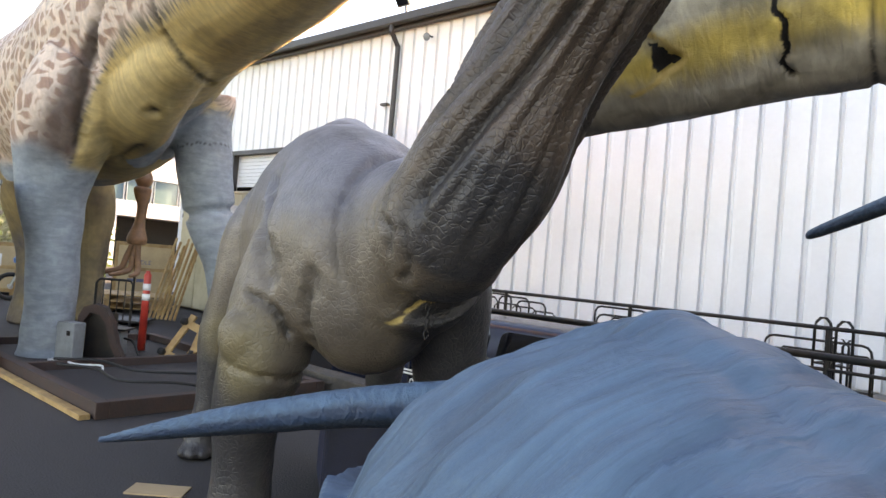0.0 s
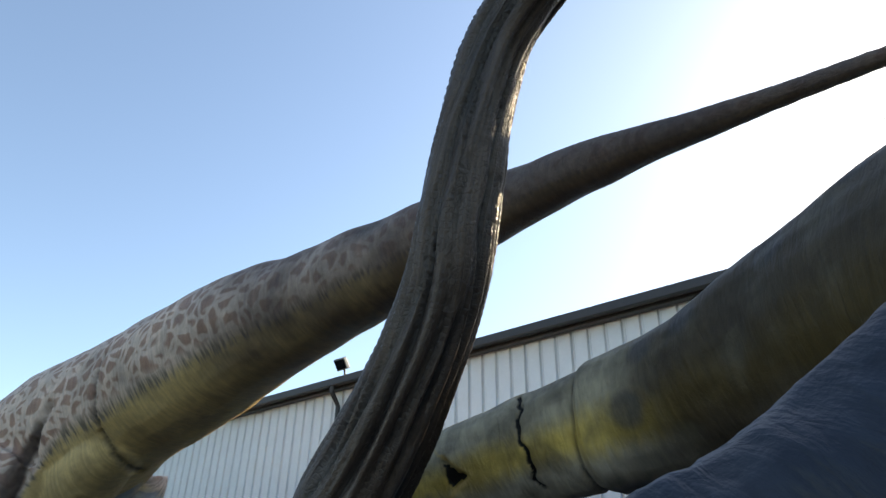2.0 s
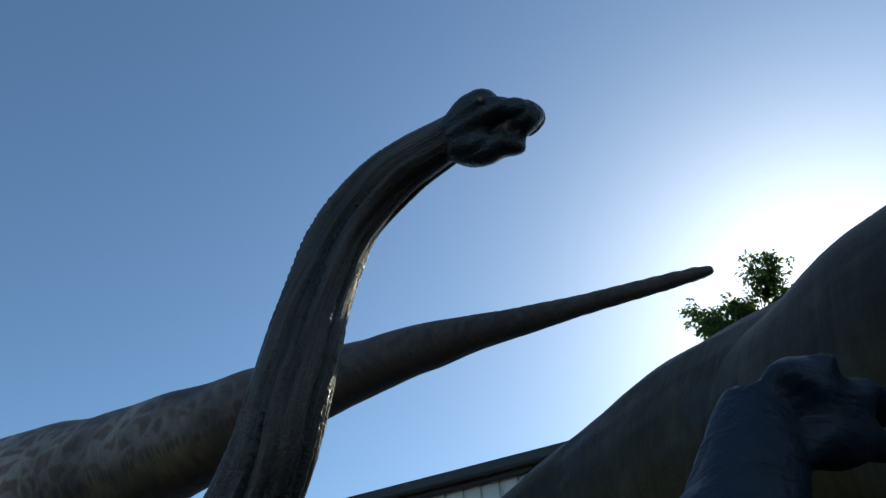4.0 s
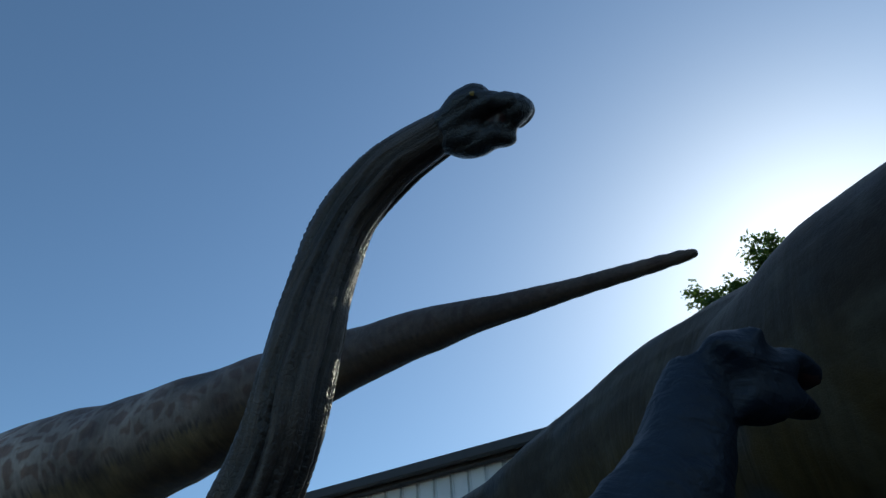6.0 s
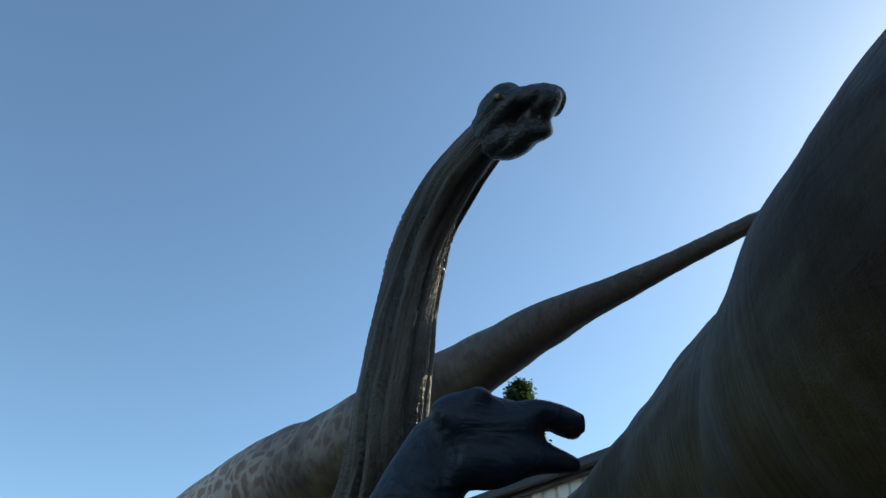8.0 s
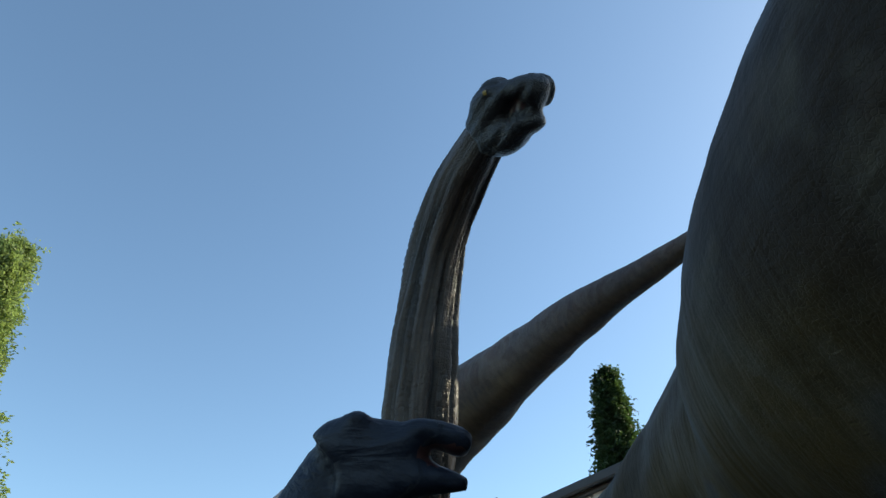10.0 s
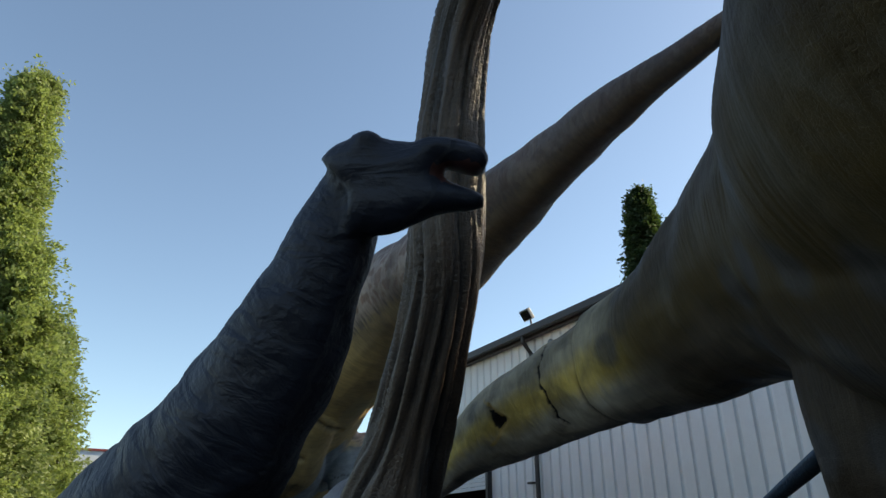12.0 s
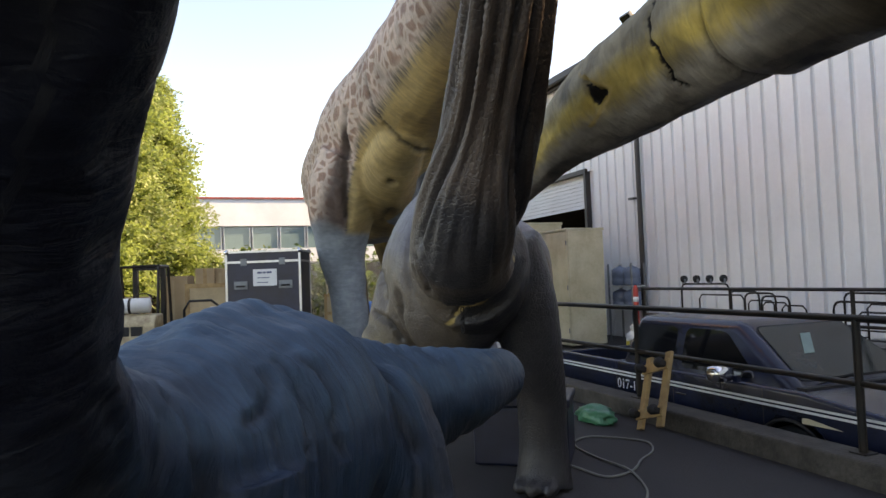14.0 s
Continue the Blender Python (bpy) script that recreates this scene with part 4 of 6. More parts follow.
CHIPPED = surface("chipped_cream_paint", (0.60, 0.50, 0.32), 0.55, vary=0.15, scale=4.5, fine=30, bump=0.3, second=(0.17, 0.085, 0.045), amount=0.8)
NAVY = surface("navy_laminate", (0.014, 0.019, 0.045), 0.4, vary=0.15, fine=60)
ALU = surface("aluminium_edge", (0.62, 0.63, 0.65), 0.35, metal=0.9, vary=0.08, fine=50)
CHROME = surface("chrome", (0.75, 0.75, 0.76), 0.12, metal=1.0, vary=0.04, bump=0.0)
PAPER = surface("white_paper", (0.75, 0.75, 0.74), 0.8, vary=0.03)
INK = surface("grey_ink", (0.10, 0.12, 0.20), 0.8, vary=0.02)
RED = surface("red_plastic", (0.60, 0.045, 0.03), 0.4, vary=0.08, fine=30)
WHITE_TAPE = surface("white_reflective_tape", (0.75, 0.75, 0.75), 0.3, vary=0.06)
RUBBER = surface("black_rubber", (0.012, 0.012, 0.013), 0.7, vary=0.2)
TRUCK = surface("dark_navy_car_paint", (0.010, 0.018, 0.048), 0.22, vary=0.2, scale=2, fine=60, bump=0.03, second=(0.014, 0.017, 0.026), spec=0.5)
WINDOW = glass_like("tinted_glass", (0.006, 0.007, 0.009), 0.04)
SCREEN = surface("windscreen_glass", (0.030, 0.036, 0.034), 0.10, vary=0.2, scale=3, fine=40, bump=0.0, second=(0.02, 0.022, 0.02), spec=0.4)
AMBER = glass_like("amber_lens", (0.75, 0.16, 0.03), 0.15)
LAMP_GLASS = glass_like("clear_lens", (0.5, 0.5, 0.5), 0.1)
# pale blue of the mirrored sky is put into the glass colour
OFFICE_SKY_GLASS = glass_like("office_glass_sky_coloured", (0.10, 0.17, 0.19), 0.08)
PASS_CARD = surface("green_tinted_card", (0.22, 0.32, 0.29), 0.8, vary=0.05)
STRIPE = surface("white_stripe", (0.70, 0.72, 0.74), 0.35, vary=0.05)
GREEN = surface("green_plastic_sheet", (0.02, 0.22, 0.12), 0.35, vary=0.15, fine=14, bump=0.4)
HOSE = surface("grey_cable", (0.20, 0.20, 0.18), 0.6, vary=0.1)
BLUE_PLASTIC = surface("blue_water_bottle", (0.16, 0.22, 0.32), 0.15, vary=0.08)
YELLOW = surface("yellow_paint", (0.62, 0.47, 0.04), 0.5, vary=0.1)
WHITE_PAINT = surface("white_paint", (0.72, 0.72, 0.70), 0.5, vary=0.06, second=(0.6, 0.6, 0.58))
FOSSIL = surface("fossil_brown", (0.30, 0.14, 0.07), 0.6, vary=0.2, scale=5, fine=30, bump=0.5, second=(0.19, 0.085, 0.045))
BLUE_PAINT = surface("bright_blue_paint", (0.03, 0.20, 0.55), 0.3, vary=0.05)
BARK = surface("bark", (0.10, 0.07, 0.05), 0.9, vary=0.25, fine=20, bump=0.6)
GREY_METAL = surface("grey_metal", (0.22, 0.24, 0.25), 0.5, vary=0.12, fine=30)
TARP = surface("blue_tarp", (0.03, 0.12, 0.26), 0.5, vary=0.12, fine=20, bump=0.3)
RENDER_WALL = surface("white_render_wall", (0.54, 0.60, 0.68), 0.7, vary=0.04, scale=0.5, fine=10)
COPING = surface("red_coping", (0.30, 0.06, 0.06), 0.6)


def foliage(name, dark, light):
    m = surface(name, light, 0.6, vary=0.15, scale=0.8, fine=6, bump=0.0, second=dark, amount=0.6)
    t = m.node_tree
    b = t.nodes["Principled BSDF"]
    b.inputs["Subsurface Weight"].default_value = 0.0
    tr, mixer = t.nodes.new("ShaderNodeBsdfTranslucent"), t.nodes.new("ShaderNodeMixShader")
    tr.inputs["Color"].default_value = (light[0] * 1.2, light[1] * 1.25, light[2] * 0.9, 1)
    mixer.inputs[0].default_value = 0.42
    out = t.nodes["Material Output"]
    t.links.new(b.outputs[0], mixer.inputs[1]), t.links.new(tr.outputs[0], mixer.inputs[2]), t.links.new(mixer.outputs[0], out.inputs[0])
    return m


NEEDLES = foliage("conifer_needles", (0.055, 0.085, 0.030), (0.25, 0.32, 0.13))
DARK_NEEDLES = foliage("dark_conifer_needles", (0.015, 0.03, 0.012), (0.04, 0.07, 0.025))
LEAVES = foliage("broad_leaves", (0.03, 0.06, 0.012), (0.08, 0.13, 0.03))


# ---- trees ----
def sprays(rng, spots, size, material, name, parent, droop=0.25):
    """A crown of many small leaf blades in tufts at spots (x, y, z, outward x, outward y)."""
    vs, fs = [], []
    for x, y, z, ox, oy in spots:
        for _ in range(8):
            d = Vector((ox + rng.gauss(0, 0.55), oy + rng.gauss(0, 0.55), rng.gauss(0.15, 0.55))).normalized()
            s = d.cross(Vector((rng.gauss(0, 1), rng.gauss(0, 1), rng.gauss(0, 1)))).normalized()
            p = Vector((x, y, z)) + Vector((rng.gauss(0, 1), rng.gauss(0, 1), rng.gauss(0, 0.7))) * size * 0.55
            L, w = size * rng.uniform(0.7, 1.5), size * rng.uniform(0.20, 0.38)
            tip = p + d * L + Vector((0, 0, -droop * L * rng.random()))
            i = len(vs)
            vs += [p - s * w * 0.4, p + d * L * 0.5 - s * w, tip, p + d * L * 0.5 + s * w]
            fs.append((i, i + 1, i + 2, i + 3))
    me = bpy.data.meshes.new(name)
    me.from_pydata([tuple(v) for v in vs], [], fs)
    me.materials.append(material)
    ob = new(name, me)
    ob.parent = parent
    return ob


def conifer(x, y, height, width, material, label, seed, tufts=2600, size=0.42, base=0.06, belly=0.0):
    rng = random.Random(seed)
    tree = thing("conifer_tree", label, "tree", pose(x, y, 0))
    part("trunk", tube(bmesh.new(), [(0, 0, 0, width * 0.06), (0.05, 0.02, height * 0.4, width * 0.04), (0, 0.05, height * 0.97, 0.03)], 10), BARK, tree, smooth=True)
    limbs, spots = bmesh.new(), []
    n_limb = int(height * 15)
    per = tufts // n_limb
    for i in range(n_limb):
        f = base + (1 - base) * (i + rng.random()) / n_limb
        z, ang = height * f, rng.uniform(0, 2 * math.pi)
        reach = width * 0.5 * (1 - f) ** 0.78 * rng.uniform(0.62, 1.12) + 0.15
        reach *= 1 + belly * math.exp(-((f - 0.39) / 0.16) ** 2) - 1.1 * belly * min(1, max(0, (f - 0.57) / 0.1))
        up = rng.uniform(-0.05, 0.28)
        ex, ey, ez = math.cos(ang), math.sin(ang), z + reach * up
        rod(limbs, [(0, 0, z), (ex * reach * 0.9, ey * reach * 0.9, ez)], 0.012 + 0.02 * (1 - f), 4)
        for _ in range(per):
            q = rng.uniform(0.2, 1.0) ** 0.55
            spots.append((ex * reach * q + rng.gauss(0, 0.26), ey * reach * q + rng.gauss(0, 0.26), z + reach * up * q + rng.gauss(0, 0.24), ex, ey))
    tagged(part("limb", limbs, BARK, tree), kind="stuff")
    sprays(rng, spots, size, material, "crown", tree)
    return tree


def broadleaf(x, y, height, width, material, label, seed, tufts=1500, size=0.35):
    rng = random.Random(seed)
    tree = thing("broadleaf_tree", label, "tree", pose(x, y, 0))
    part("trunk", tube(bmesh.new(), [(0, 0, 0, 0.28), (0.1, 0, height * 0.4, 0.2), (0.1, 0.1, height * 0.95, 0.04)], 10), BARK, tree, smooth=True)
    limbs, spots = bmesh.new(), []
    for i in range(60):
        z, ang = height * rng.uniform(0.45, 0.97), rng.uniform(0, 2 * math.pi)
        reach = width * 0.5 * rng.uniform(0.4, 1.0) * math.sin(math.pi * min(1, max(0.12, 1.12 - z / height)) ** 0.7)
        ex, ey, rise = math.cos(ang), math.sin(ang), rng.uniform(0.2, 0.8)
        rod(limbs, [(0.1, 0, z - reach * rise), (ex * reach, ey * reach, z)], 0.03, 5)
        for _ in range(tufts // 60):
            q = rng.uniform(0.45, 1.05)
            spots.append((ex * reach * q + rng.gauss(0, 0.3), ey * reach * q + rng.gauss(0, 0.3), z - reach * rise * (1 - q) + rng.gauss(0, 0.3), ex, ey))
    tagged(part("limb", limbs, BARK, tree), kind="stuff")
    sprays(rng, spots, size, material, "crown", tree, 0.6)
    return tree


conifer(-16.0, 10.65, 15.7, 5.8, NEEDLES, "tall sunlit green conifer behind the yard", 3, 46000, 0.115, belly=0.36)
conifer(-18.5, 15.5, 9.0, 5.6, NEEDLES, "shorter sunlit conifer beside the tall one", 4, 12000, 0.11)
conifer(1.8, 40.9, 24.3, 6.4, DARK_NEEDLES, "dark conifer standing behind the shed", 5, 9000, 0.26)
broadleaf(30.3, 24.3, 27.9, 10.5, LEAVES, "dark broadleaf tree against the low sun", 6, 4200, 0.27)


# ---- far building, fence, bushes ----
def far_building():
    house = thing("office_building", "white two-storey office building with a band of windows", "building", at(-39.0, 0, 0))
    wall = bmesh.new()
    box(wall, -9, -16, 2.9, 0, 30, 3.75)
    box(wall, -9, -16, 5.15, 0, 30, 6.75)
    box(wall, -9, -16, 3.75, -0.35, 30, 5.15)
    part("wall", wall, RENDER_WALL, house)
    part("roof", new_box(-9.1, -16.1, 6.75, 0.08, 30.1, 6.87), COPING, house, "thin red metal coping")
    # solid dark block in place of the shaded space below the overhang
    part("shaded_recess", new_box(-8.5, -15, 0, -3.0, 29, 2.9), UNLIT_ROOM, house, "dark block standing for the shaded open ground floor")
    for k in range(8):
        part("column", new_box(-0.5, -15 + k * 6.2, 0, -0.1, -14.6 + k * 6.2, 2.9, bevel=0.02), RENDER_WALL, house)
    for k in range(28):
        a = -15.6 + k * 1.62
        win = part("window", new_box(-0.20, a, 3.80, -0.17, a + 1.50, 5.10), OFFICE_SKY_GLASS, house)
        fr = bmesh.new()
        for y in (a, a + 1.46):
            box(fr, -0.17, y, 3.80, -0.10, y + 0.05, 5.10)
        box(fr, -0.17, a, 3.76, -0.10, a + 1.52, 3.81)
        part("window_frame", fr, ALU, win)
    return house


far_building()


def chain_fence(u, n0, n1, height):
    fence = thing("chain_link_fence", "grey chain-link fence with angled wire arms", "fence", at(u, 0, 0))
    k = 0
    n = n0
    while n <= n1 + 0.01:
        part("post", rod(bmesh.new(), [(0, n, 0), (0, n, height), (-0.28, n, height + 0.28)], 0.03, 8), ALU, fence, smooth=True)
        n += 2.4
    for z in (0.08, height):
        part("rail", rod(bmesh.new(), [(0, n0, z), (0, n1, z)], 0.02, 6), ALU, fence)
    for j in range(3):
        d = 0.09 * (j + 1)
        part("wire", rod(bmesh.new(), [(-d, n0, height + d), (-d, n1, height + d)], 0.006, 4), ALU, fence)
    vs, fs, g = [], [], 0.09
    for sgn in (1, -1):
        a = n0 - height
        while a < n1 + height:
            p, q = (a, 0.05), (a + sgn * height, height)
            lo, hi = sorted((p[0], q[0]))
            if hi > n0 and lo < n1:
                f0 = max(0.0, (n0 - p[0]) / (q[0] - p[0]) if sgn > 0 else (n1 - p[0]) / (q[0] - p[0]))
                f1 = min(1.0, (n1 - p[0]) / (q[0] - p[0]) if sgn > 0 else (n0 - p[0]) / (q[0] - p[0]))
                if f1 > f0:
                    y0, z0, y1, z1 = p[0] + f0 * (q[0] - p[0]), p[1] + f0 * (q[1] - p[1]), p[0] + f1 * (q[0] - p[0]), p[1] + f1 * (q[1] - p[1])
                    i = len(vs)
                    vs += [(0, y0 - 0.006, z0), (0, y0 + 0.006, z0), (0, y1 + 0.006, z1), (0, y1 - 0.006, z1)]
                    fs.append((i, i + 1, i + 2, i + 3))
            a += g
    me = bpy.data.meshes.new("mesh")
    me.from_pydata(vs, [], fs)
    me.materials.append(ALU)
    ob = new("mesh", me)
    ob.parent = fence


chain_fence(-24.0, -9.0, 9.5, 2.5)
rng_b = random.Random(12)
bush = thing("hedge", "green leafy hedge growing along the fence", "hedge", at(-25.2, 0, 0))
sprays(rng_b, [(rng_b.gauss(0, 0.5), rng_b.uniform(-9, 10), abs(rng_b.gauss(0, 1.0)) + 0.2, rng_b.uniform(-1, 1), rng_b.uniform(-1, 1)) for _ in range(2400)], 0.22, LEAVES, "leaves", bush)
stems = bmesh.new()
for k in range(40):
    rod(stems, [(0, -9 + k * 0.48, 0), (rng_b.gauss(0, 0.3), -9 + k * 0.48, 1.6)], 0.02, 4)
part("stems", stems, BARK, bush)


# ---- pick-up truck in the sunken lane ----
def extrude(profile, y0, y1, bevel=0.03):
    bm = bmesh.new()
    a = [bm.verts.new((x, y0, z)) for x, z in profile]
    b = [bm.verts.new((x, y1, z)) for x, z in profile]
    bm.faces.new(a), bm.faces.new(b[::-1])
    for i in range(len(a)):
        j = (i + 1) % len(a)
        bm.faces.new((a[j], a[i], b[i], b[j]))
    bmesh.ops.recalc_face_normals(bm, faces=bm.faces)
    if bevel:
        bmesh.ops.bevel(bm, geom=[e for e in bm.edges if e.calc_face_angle(0) > 0.35], offset=bevel, segments=3, affect="EDGES", profile=0.6)
    return bm


def quad_sheet(corners, thick=0.012):
    bm = bmesh.new()
    v = [bm.verts.new(c) for c in corners]
    f = bm.faces.new(v)
    bm.normal_update()
    r = bmesh.ops.extrude_face_region(bm, geom=[f])
    bmesh.ops.translate(bm, vec=-f.normal * thick, verts=[e for e in r["geom"] if isinstance(e, bmesh.types.BMVert)])
    bmesh.ops.recalc_face_normals(bm, faces=bm.faces)
    return bm


def rounded(corners, r, steps=5):
    """The corners of a quad, each rounded off by about r."""
    out = []
    cs = [Vector(c) for c in corners]
    for i, c in enumerate(cs):
        a, b = (cs[i - 1] - c), (cs[(i + 1) % len(cs)] - c)
        p, q = c + a.normalized() * min(r, a.length * 0.4), c + b.normalized() * min(r, b.length * 0.4)
        for j in range(steps + 1):
            f = j / steps
            out.append(tuple(p * (1 - f) ** 2 + c * 2 * f * (1 - f) + q * f * f))
    return out


def bars_text(parent, origin, right, upv, widths, height, material, name="print_bar"):
    """Plain bars in place of writing that cannot be read."""
    x = 0.0
    o, r, u = Vector(origin), Vector(right), Vector(upv)
    n = r.cross(u)
    for w in widths:
        c = [o + r * x, o + r * (x + w), o + r * (x + w) + u * height, o + r * x + u * height]
        part(name, quad_sheet([p + n * 0.003 for p in c], 0.002), material, parent)
        x += w + height * 0.5


def lettering(text, size, material, parent, m, name="lettering"):
    cu = bpy.data.curves.new(name, "FONT")
    cu.body, cu.size, cu.extrude = text, size, 0.001
    ob = new("temp", cu)
    dg = bpy.context.evaluated_depsgraph_get()
    me = bpy.data.meshes.new_from_object(ob.evaluated_get(dg))
    bpy.data.objects.remove(ob)
    me.materials.clear()
    me.materials.append(material)
    o = new(name, me)
    o.parent, o.matrix_local = parent, m
    return o


def pickup():
    car = thing("pickup_truck", "dark navy pick-up truck with a white double stripe", "pick-up truck", at(-1.48, 5.80, -0.55))
    W = 1.84
    # lower body with hood, doors and wheel arches
    body = extrude([(-0.02, 0.42), (0.0, 0.62), (-0.05, 0.90), (-0.35, 0.98), (-1.12, 1.06), (-3.98, 1.06), (-3.98, 0.40), (-1.75, 0.36), (-1.62, 0.62), (-1.40, 0.78), (-1.05, 0.78), (-0.83, 0.62), (-0.72, 0.38)], 0.0, W, 0.045)
    part("body", body, TRUCK, car, smooth=True)
    bed = bmesh.new()
    for y0, y1 in ((0.02, 0.12), (W - 0.12, W - 0.02)):
        box(bed, -5.45, y0, 0.42, -4.01, y1, 1.05, bevel=0.025)
    box(bed, -5.45, 0.12, 0.42, -4.01, W - 0.12, 0.60)
    box(bed, -5.48, 0.10, 0.50, -5.40, W - 0.10, 1.05, bevel=0.02)
    box(bed, -4.10, 0.12, 0.5, -4.02, W - 0.12, 1.05)
    part("bed", bed, TRUCK, car)
    cab = bmesh.new()
    lower = [(-0.878, 0.001, 0.85), (-0.878, W - 0.001, 0.85), (-4.03, W - 0.001, 0.85), (-4.03, 0.001, 0.85)]
    upper = [(-2.02, 0.20, 1.66), (-2.02, W - 0.20, 1.66), (-3.73, W - 0.20, 1.66), (-3.73, 0.20, 1.66)]
    lo, up = [cab.verts.new(c) for c in lower], [cab.verts.new(c) for c in upper]
    cab.faces.new(up), cab.faces.new(lo[::-1])
    for i in range(4):
        cab.faces.new((lo[i], lo[(i + 1) % 4], up[(i + 1) % 4], up[i]))
    bmesh.ops.recalc_face_normals(cab, faces=cab.faces)
    bmesh.ops.bevel(cab, geom=list(cab.edges), offset=0.12, segments=6, affect="EDGES", profile=0.5)
    part("cab", cab, TRUCK, car, smooth=True)

    def on_side(x, f, far=False, out=0.004):
        y = 0.05 + 0.15 * f - out
        return (x, W - y if far else y, 1.05 + 0.61 * f)

    for far in (False, True):
        for x0, x1, x2, x3 in ((-1.66, -2.80, -2.78, -2.16), (-2.94, -3.80, -3.66, -2.92)):
            part("side_window", quad_sheet(rounded([on_side(x0, 0.08, far), on_side(x1, 0.08, far), on_side(x2, 0.82, far), on_side(x3, 0.82, far)], 0.10)), WINDOW, car)
    part("windscreen", quad_sheet(rounded([(-1.262, 0.19, 1.125), (-1.262, W - 0.19, 1.125), (-1.905, W - 0.32, 1.582), (-1.905, 0.32, 1.582)], 0.09)), SCREEN, car, "greenish windscreen")
    part("rear_window", quad_sheet(rounded([(-3.925, 0.2, 1.14), (-3.925, W - 0.2, 1.14), (-3.765, W - 0.3, 1.56), (-3.765, 0.3, 1.56)], 0.08)), WINDOW, car)
    part("windscreen_seal", rod(bmesh.new(), [*rounded([(-1.262, 0.18, 1.122), (-1.262, W - 0.18, 1.122), (-1.915, W - 0.31, 1.586), (-1.915, 0.31, 1.586)], 0.10), (-1.262, 0.28, 1.122)], 0.014, 6), RUBBER, car)
    part("sticker", quad_sheet([(-1.53, 0.56, 1.334), (-1.53, 0.70, 1.334), (-1.77, 0.92, 1.507), (-1.77, 0.78, 1.507)], 0.004), PASS_CARD, car, "pale paper pass behind the windscreen")
    part("wiper", rod(bmesh.new(), [(-1.20, 0.35, 1.115), (-1.26, 0.9, 1.14)], 0.008, 6), RUBBER, car)
    part("cowl", new_box(-1.24, 0.1, 1.06, -1.12, W - 0.1, 1.078), RUBBER, car)
    for far in (False, True):
        y = W if far else 0.0
        s = 1 if far else -1
        mir = part("mirror", new_box(-2.02, min(y + s * 0.03, y + s * 0.30), 1.06, -1.84, max(y + s * 0.03, y + s * 0.30), 1.23, bevel=0.06), CHROME, car, "chrome door mirror", smooth=True)
        part("mirror_arm", new_box(-1.88, min(y, y + s * 0.05), 1.06, -1.82, max(y, y + s * 0.05), 1.12), TRUCK, mir)
        for z in (0.875, 0.915):
            part("stripe", new_box(-5.42, min(y - s * 0.0, y + s * 0.004), z, -0.12, max(y, y + s * 0.004), z + 0.022), STRIPE, car, "white painted stripe")
        for x in (-2.72, -3.75):
            part("door_handle", new_box(x - 0.08, min(y, y + s * 0.03), 0.80, x + 0.08, max(y, y + s * 0.03), 0.825, bevel=0.008), CHROME, car, "chrome door handle")
        for x in (-1.55, -2.87, -3.99):
            part("door_gap", new_box(x - 0.004, min(y, y + s * 0.0025), 0.45, x + 0.004, max(y, y + s * 0.0025), 1.04), RUBBER, car)
        part("headlamp", new_box(-0.20, min(y - s * 0.22, y + s * 0.004), 0.70, 0.012, max(y - s * 0.22, y + s * 0.004), 0.90, bevel=0.03), LAMP_GLASS, car)
        part("turn_lamp", new_box(-0.26, min(y - s * 0.05, y + s * 0.008), 0.68, -0.06, max(y - s * 0.05, y + s * 0.008), 0.90, bevel=0.03), AMBER, car, "amber turn lamp")
        part("side_marker", quad_sheet([(-1.10, y + s * 0.004, 0.775), (-1.10, y + s * 0.004, 0.825), (-1.03, y + s * 0.004, 0.832), (-0.68, y + s * 0.004, 0.785)], 0.003), CREAM, car, "pale reflective side marker")
        part("arch_trim", rod(bmesh.new(), [(-1.24 + 0.42 * math.cos(a), y + s * 0.005, 0.36 + 0.42 * math.sin(a)) for a in np.linspace(0.1, math.pi - 0.1, 12)], 0.018, 6), RUBBER, car)
        for x in (-1.24, -4.72):
            wheel = part("wheel", tube(bmesh.new(), [(x, y - s * 0.24, 0.36, 0.33), (x, y - s * 0.22, 0.36, 0.36), (x, y - s * 0.06, 0.36, 0.36), (x, y - s * 0.03, 0.36, 0.33)], 24), RUBBER, car, smooth=True)
            part("rim", tube(bmesh.new(), [(x, y - s * 0.05, 0.36, 0.22), (x, y - s * 0.022, 0.36, 0.21), (x, y - s * 0.02, 0.36, 0.05)], 20), ALU, wheel, smooth=True)
    part("bumper", new_box(-0.10, 0.02, 0.42, 0.10, W - 0.02, 0.62, bevel=0.05), CHROME, car, "chrome front bumper")
    part("grille", new_box(-0.05, 0.30, 0.68, 0.018, W - 0.30, 0.88, bevel=0.02), RUBBER, car)
    part("number_plate", new_box(0.10, 0.76, 0.44, 0.108, 1.08, 0.58), PAPER, car)
    lettering("017-12", 0.175, STRIPE, car, Matrix(((1, 0, 0, -3.97), (0, 0, -1, -0.004), (0, 1, 0, 0.875), (0, 0, 0, 1))) @ Matrix.Translation((0, -0.16, 0)))
    lettering("017-12", 0.12, STRIPE, car, Matrix(((0, -1, 0, -0.28), (1, 0, 0, 0.35), (0, 0.08, 1, 0.985), (0, 0, 0, 1))))
    return car


pickup()


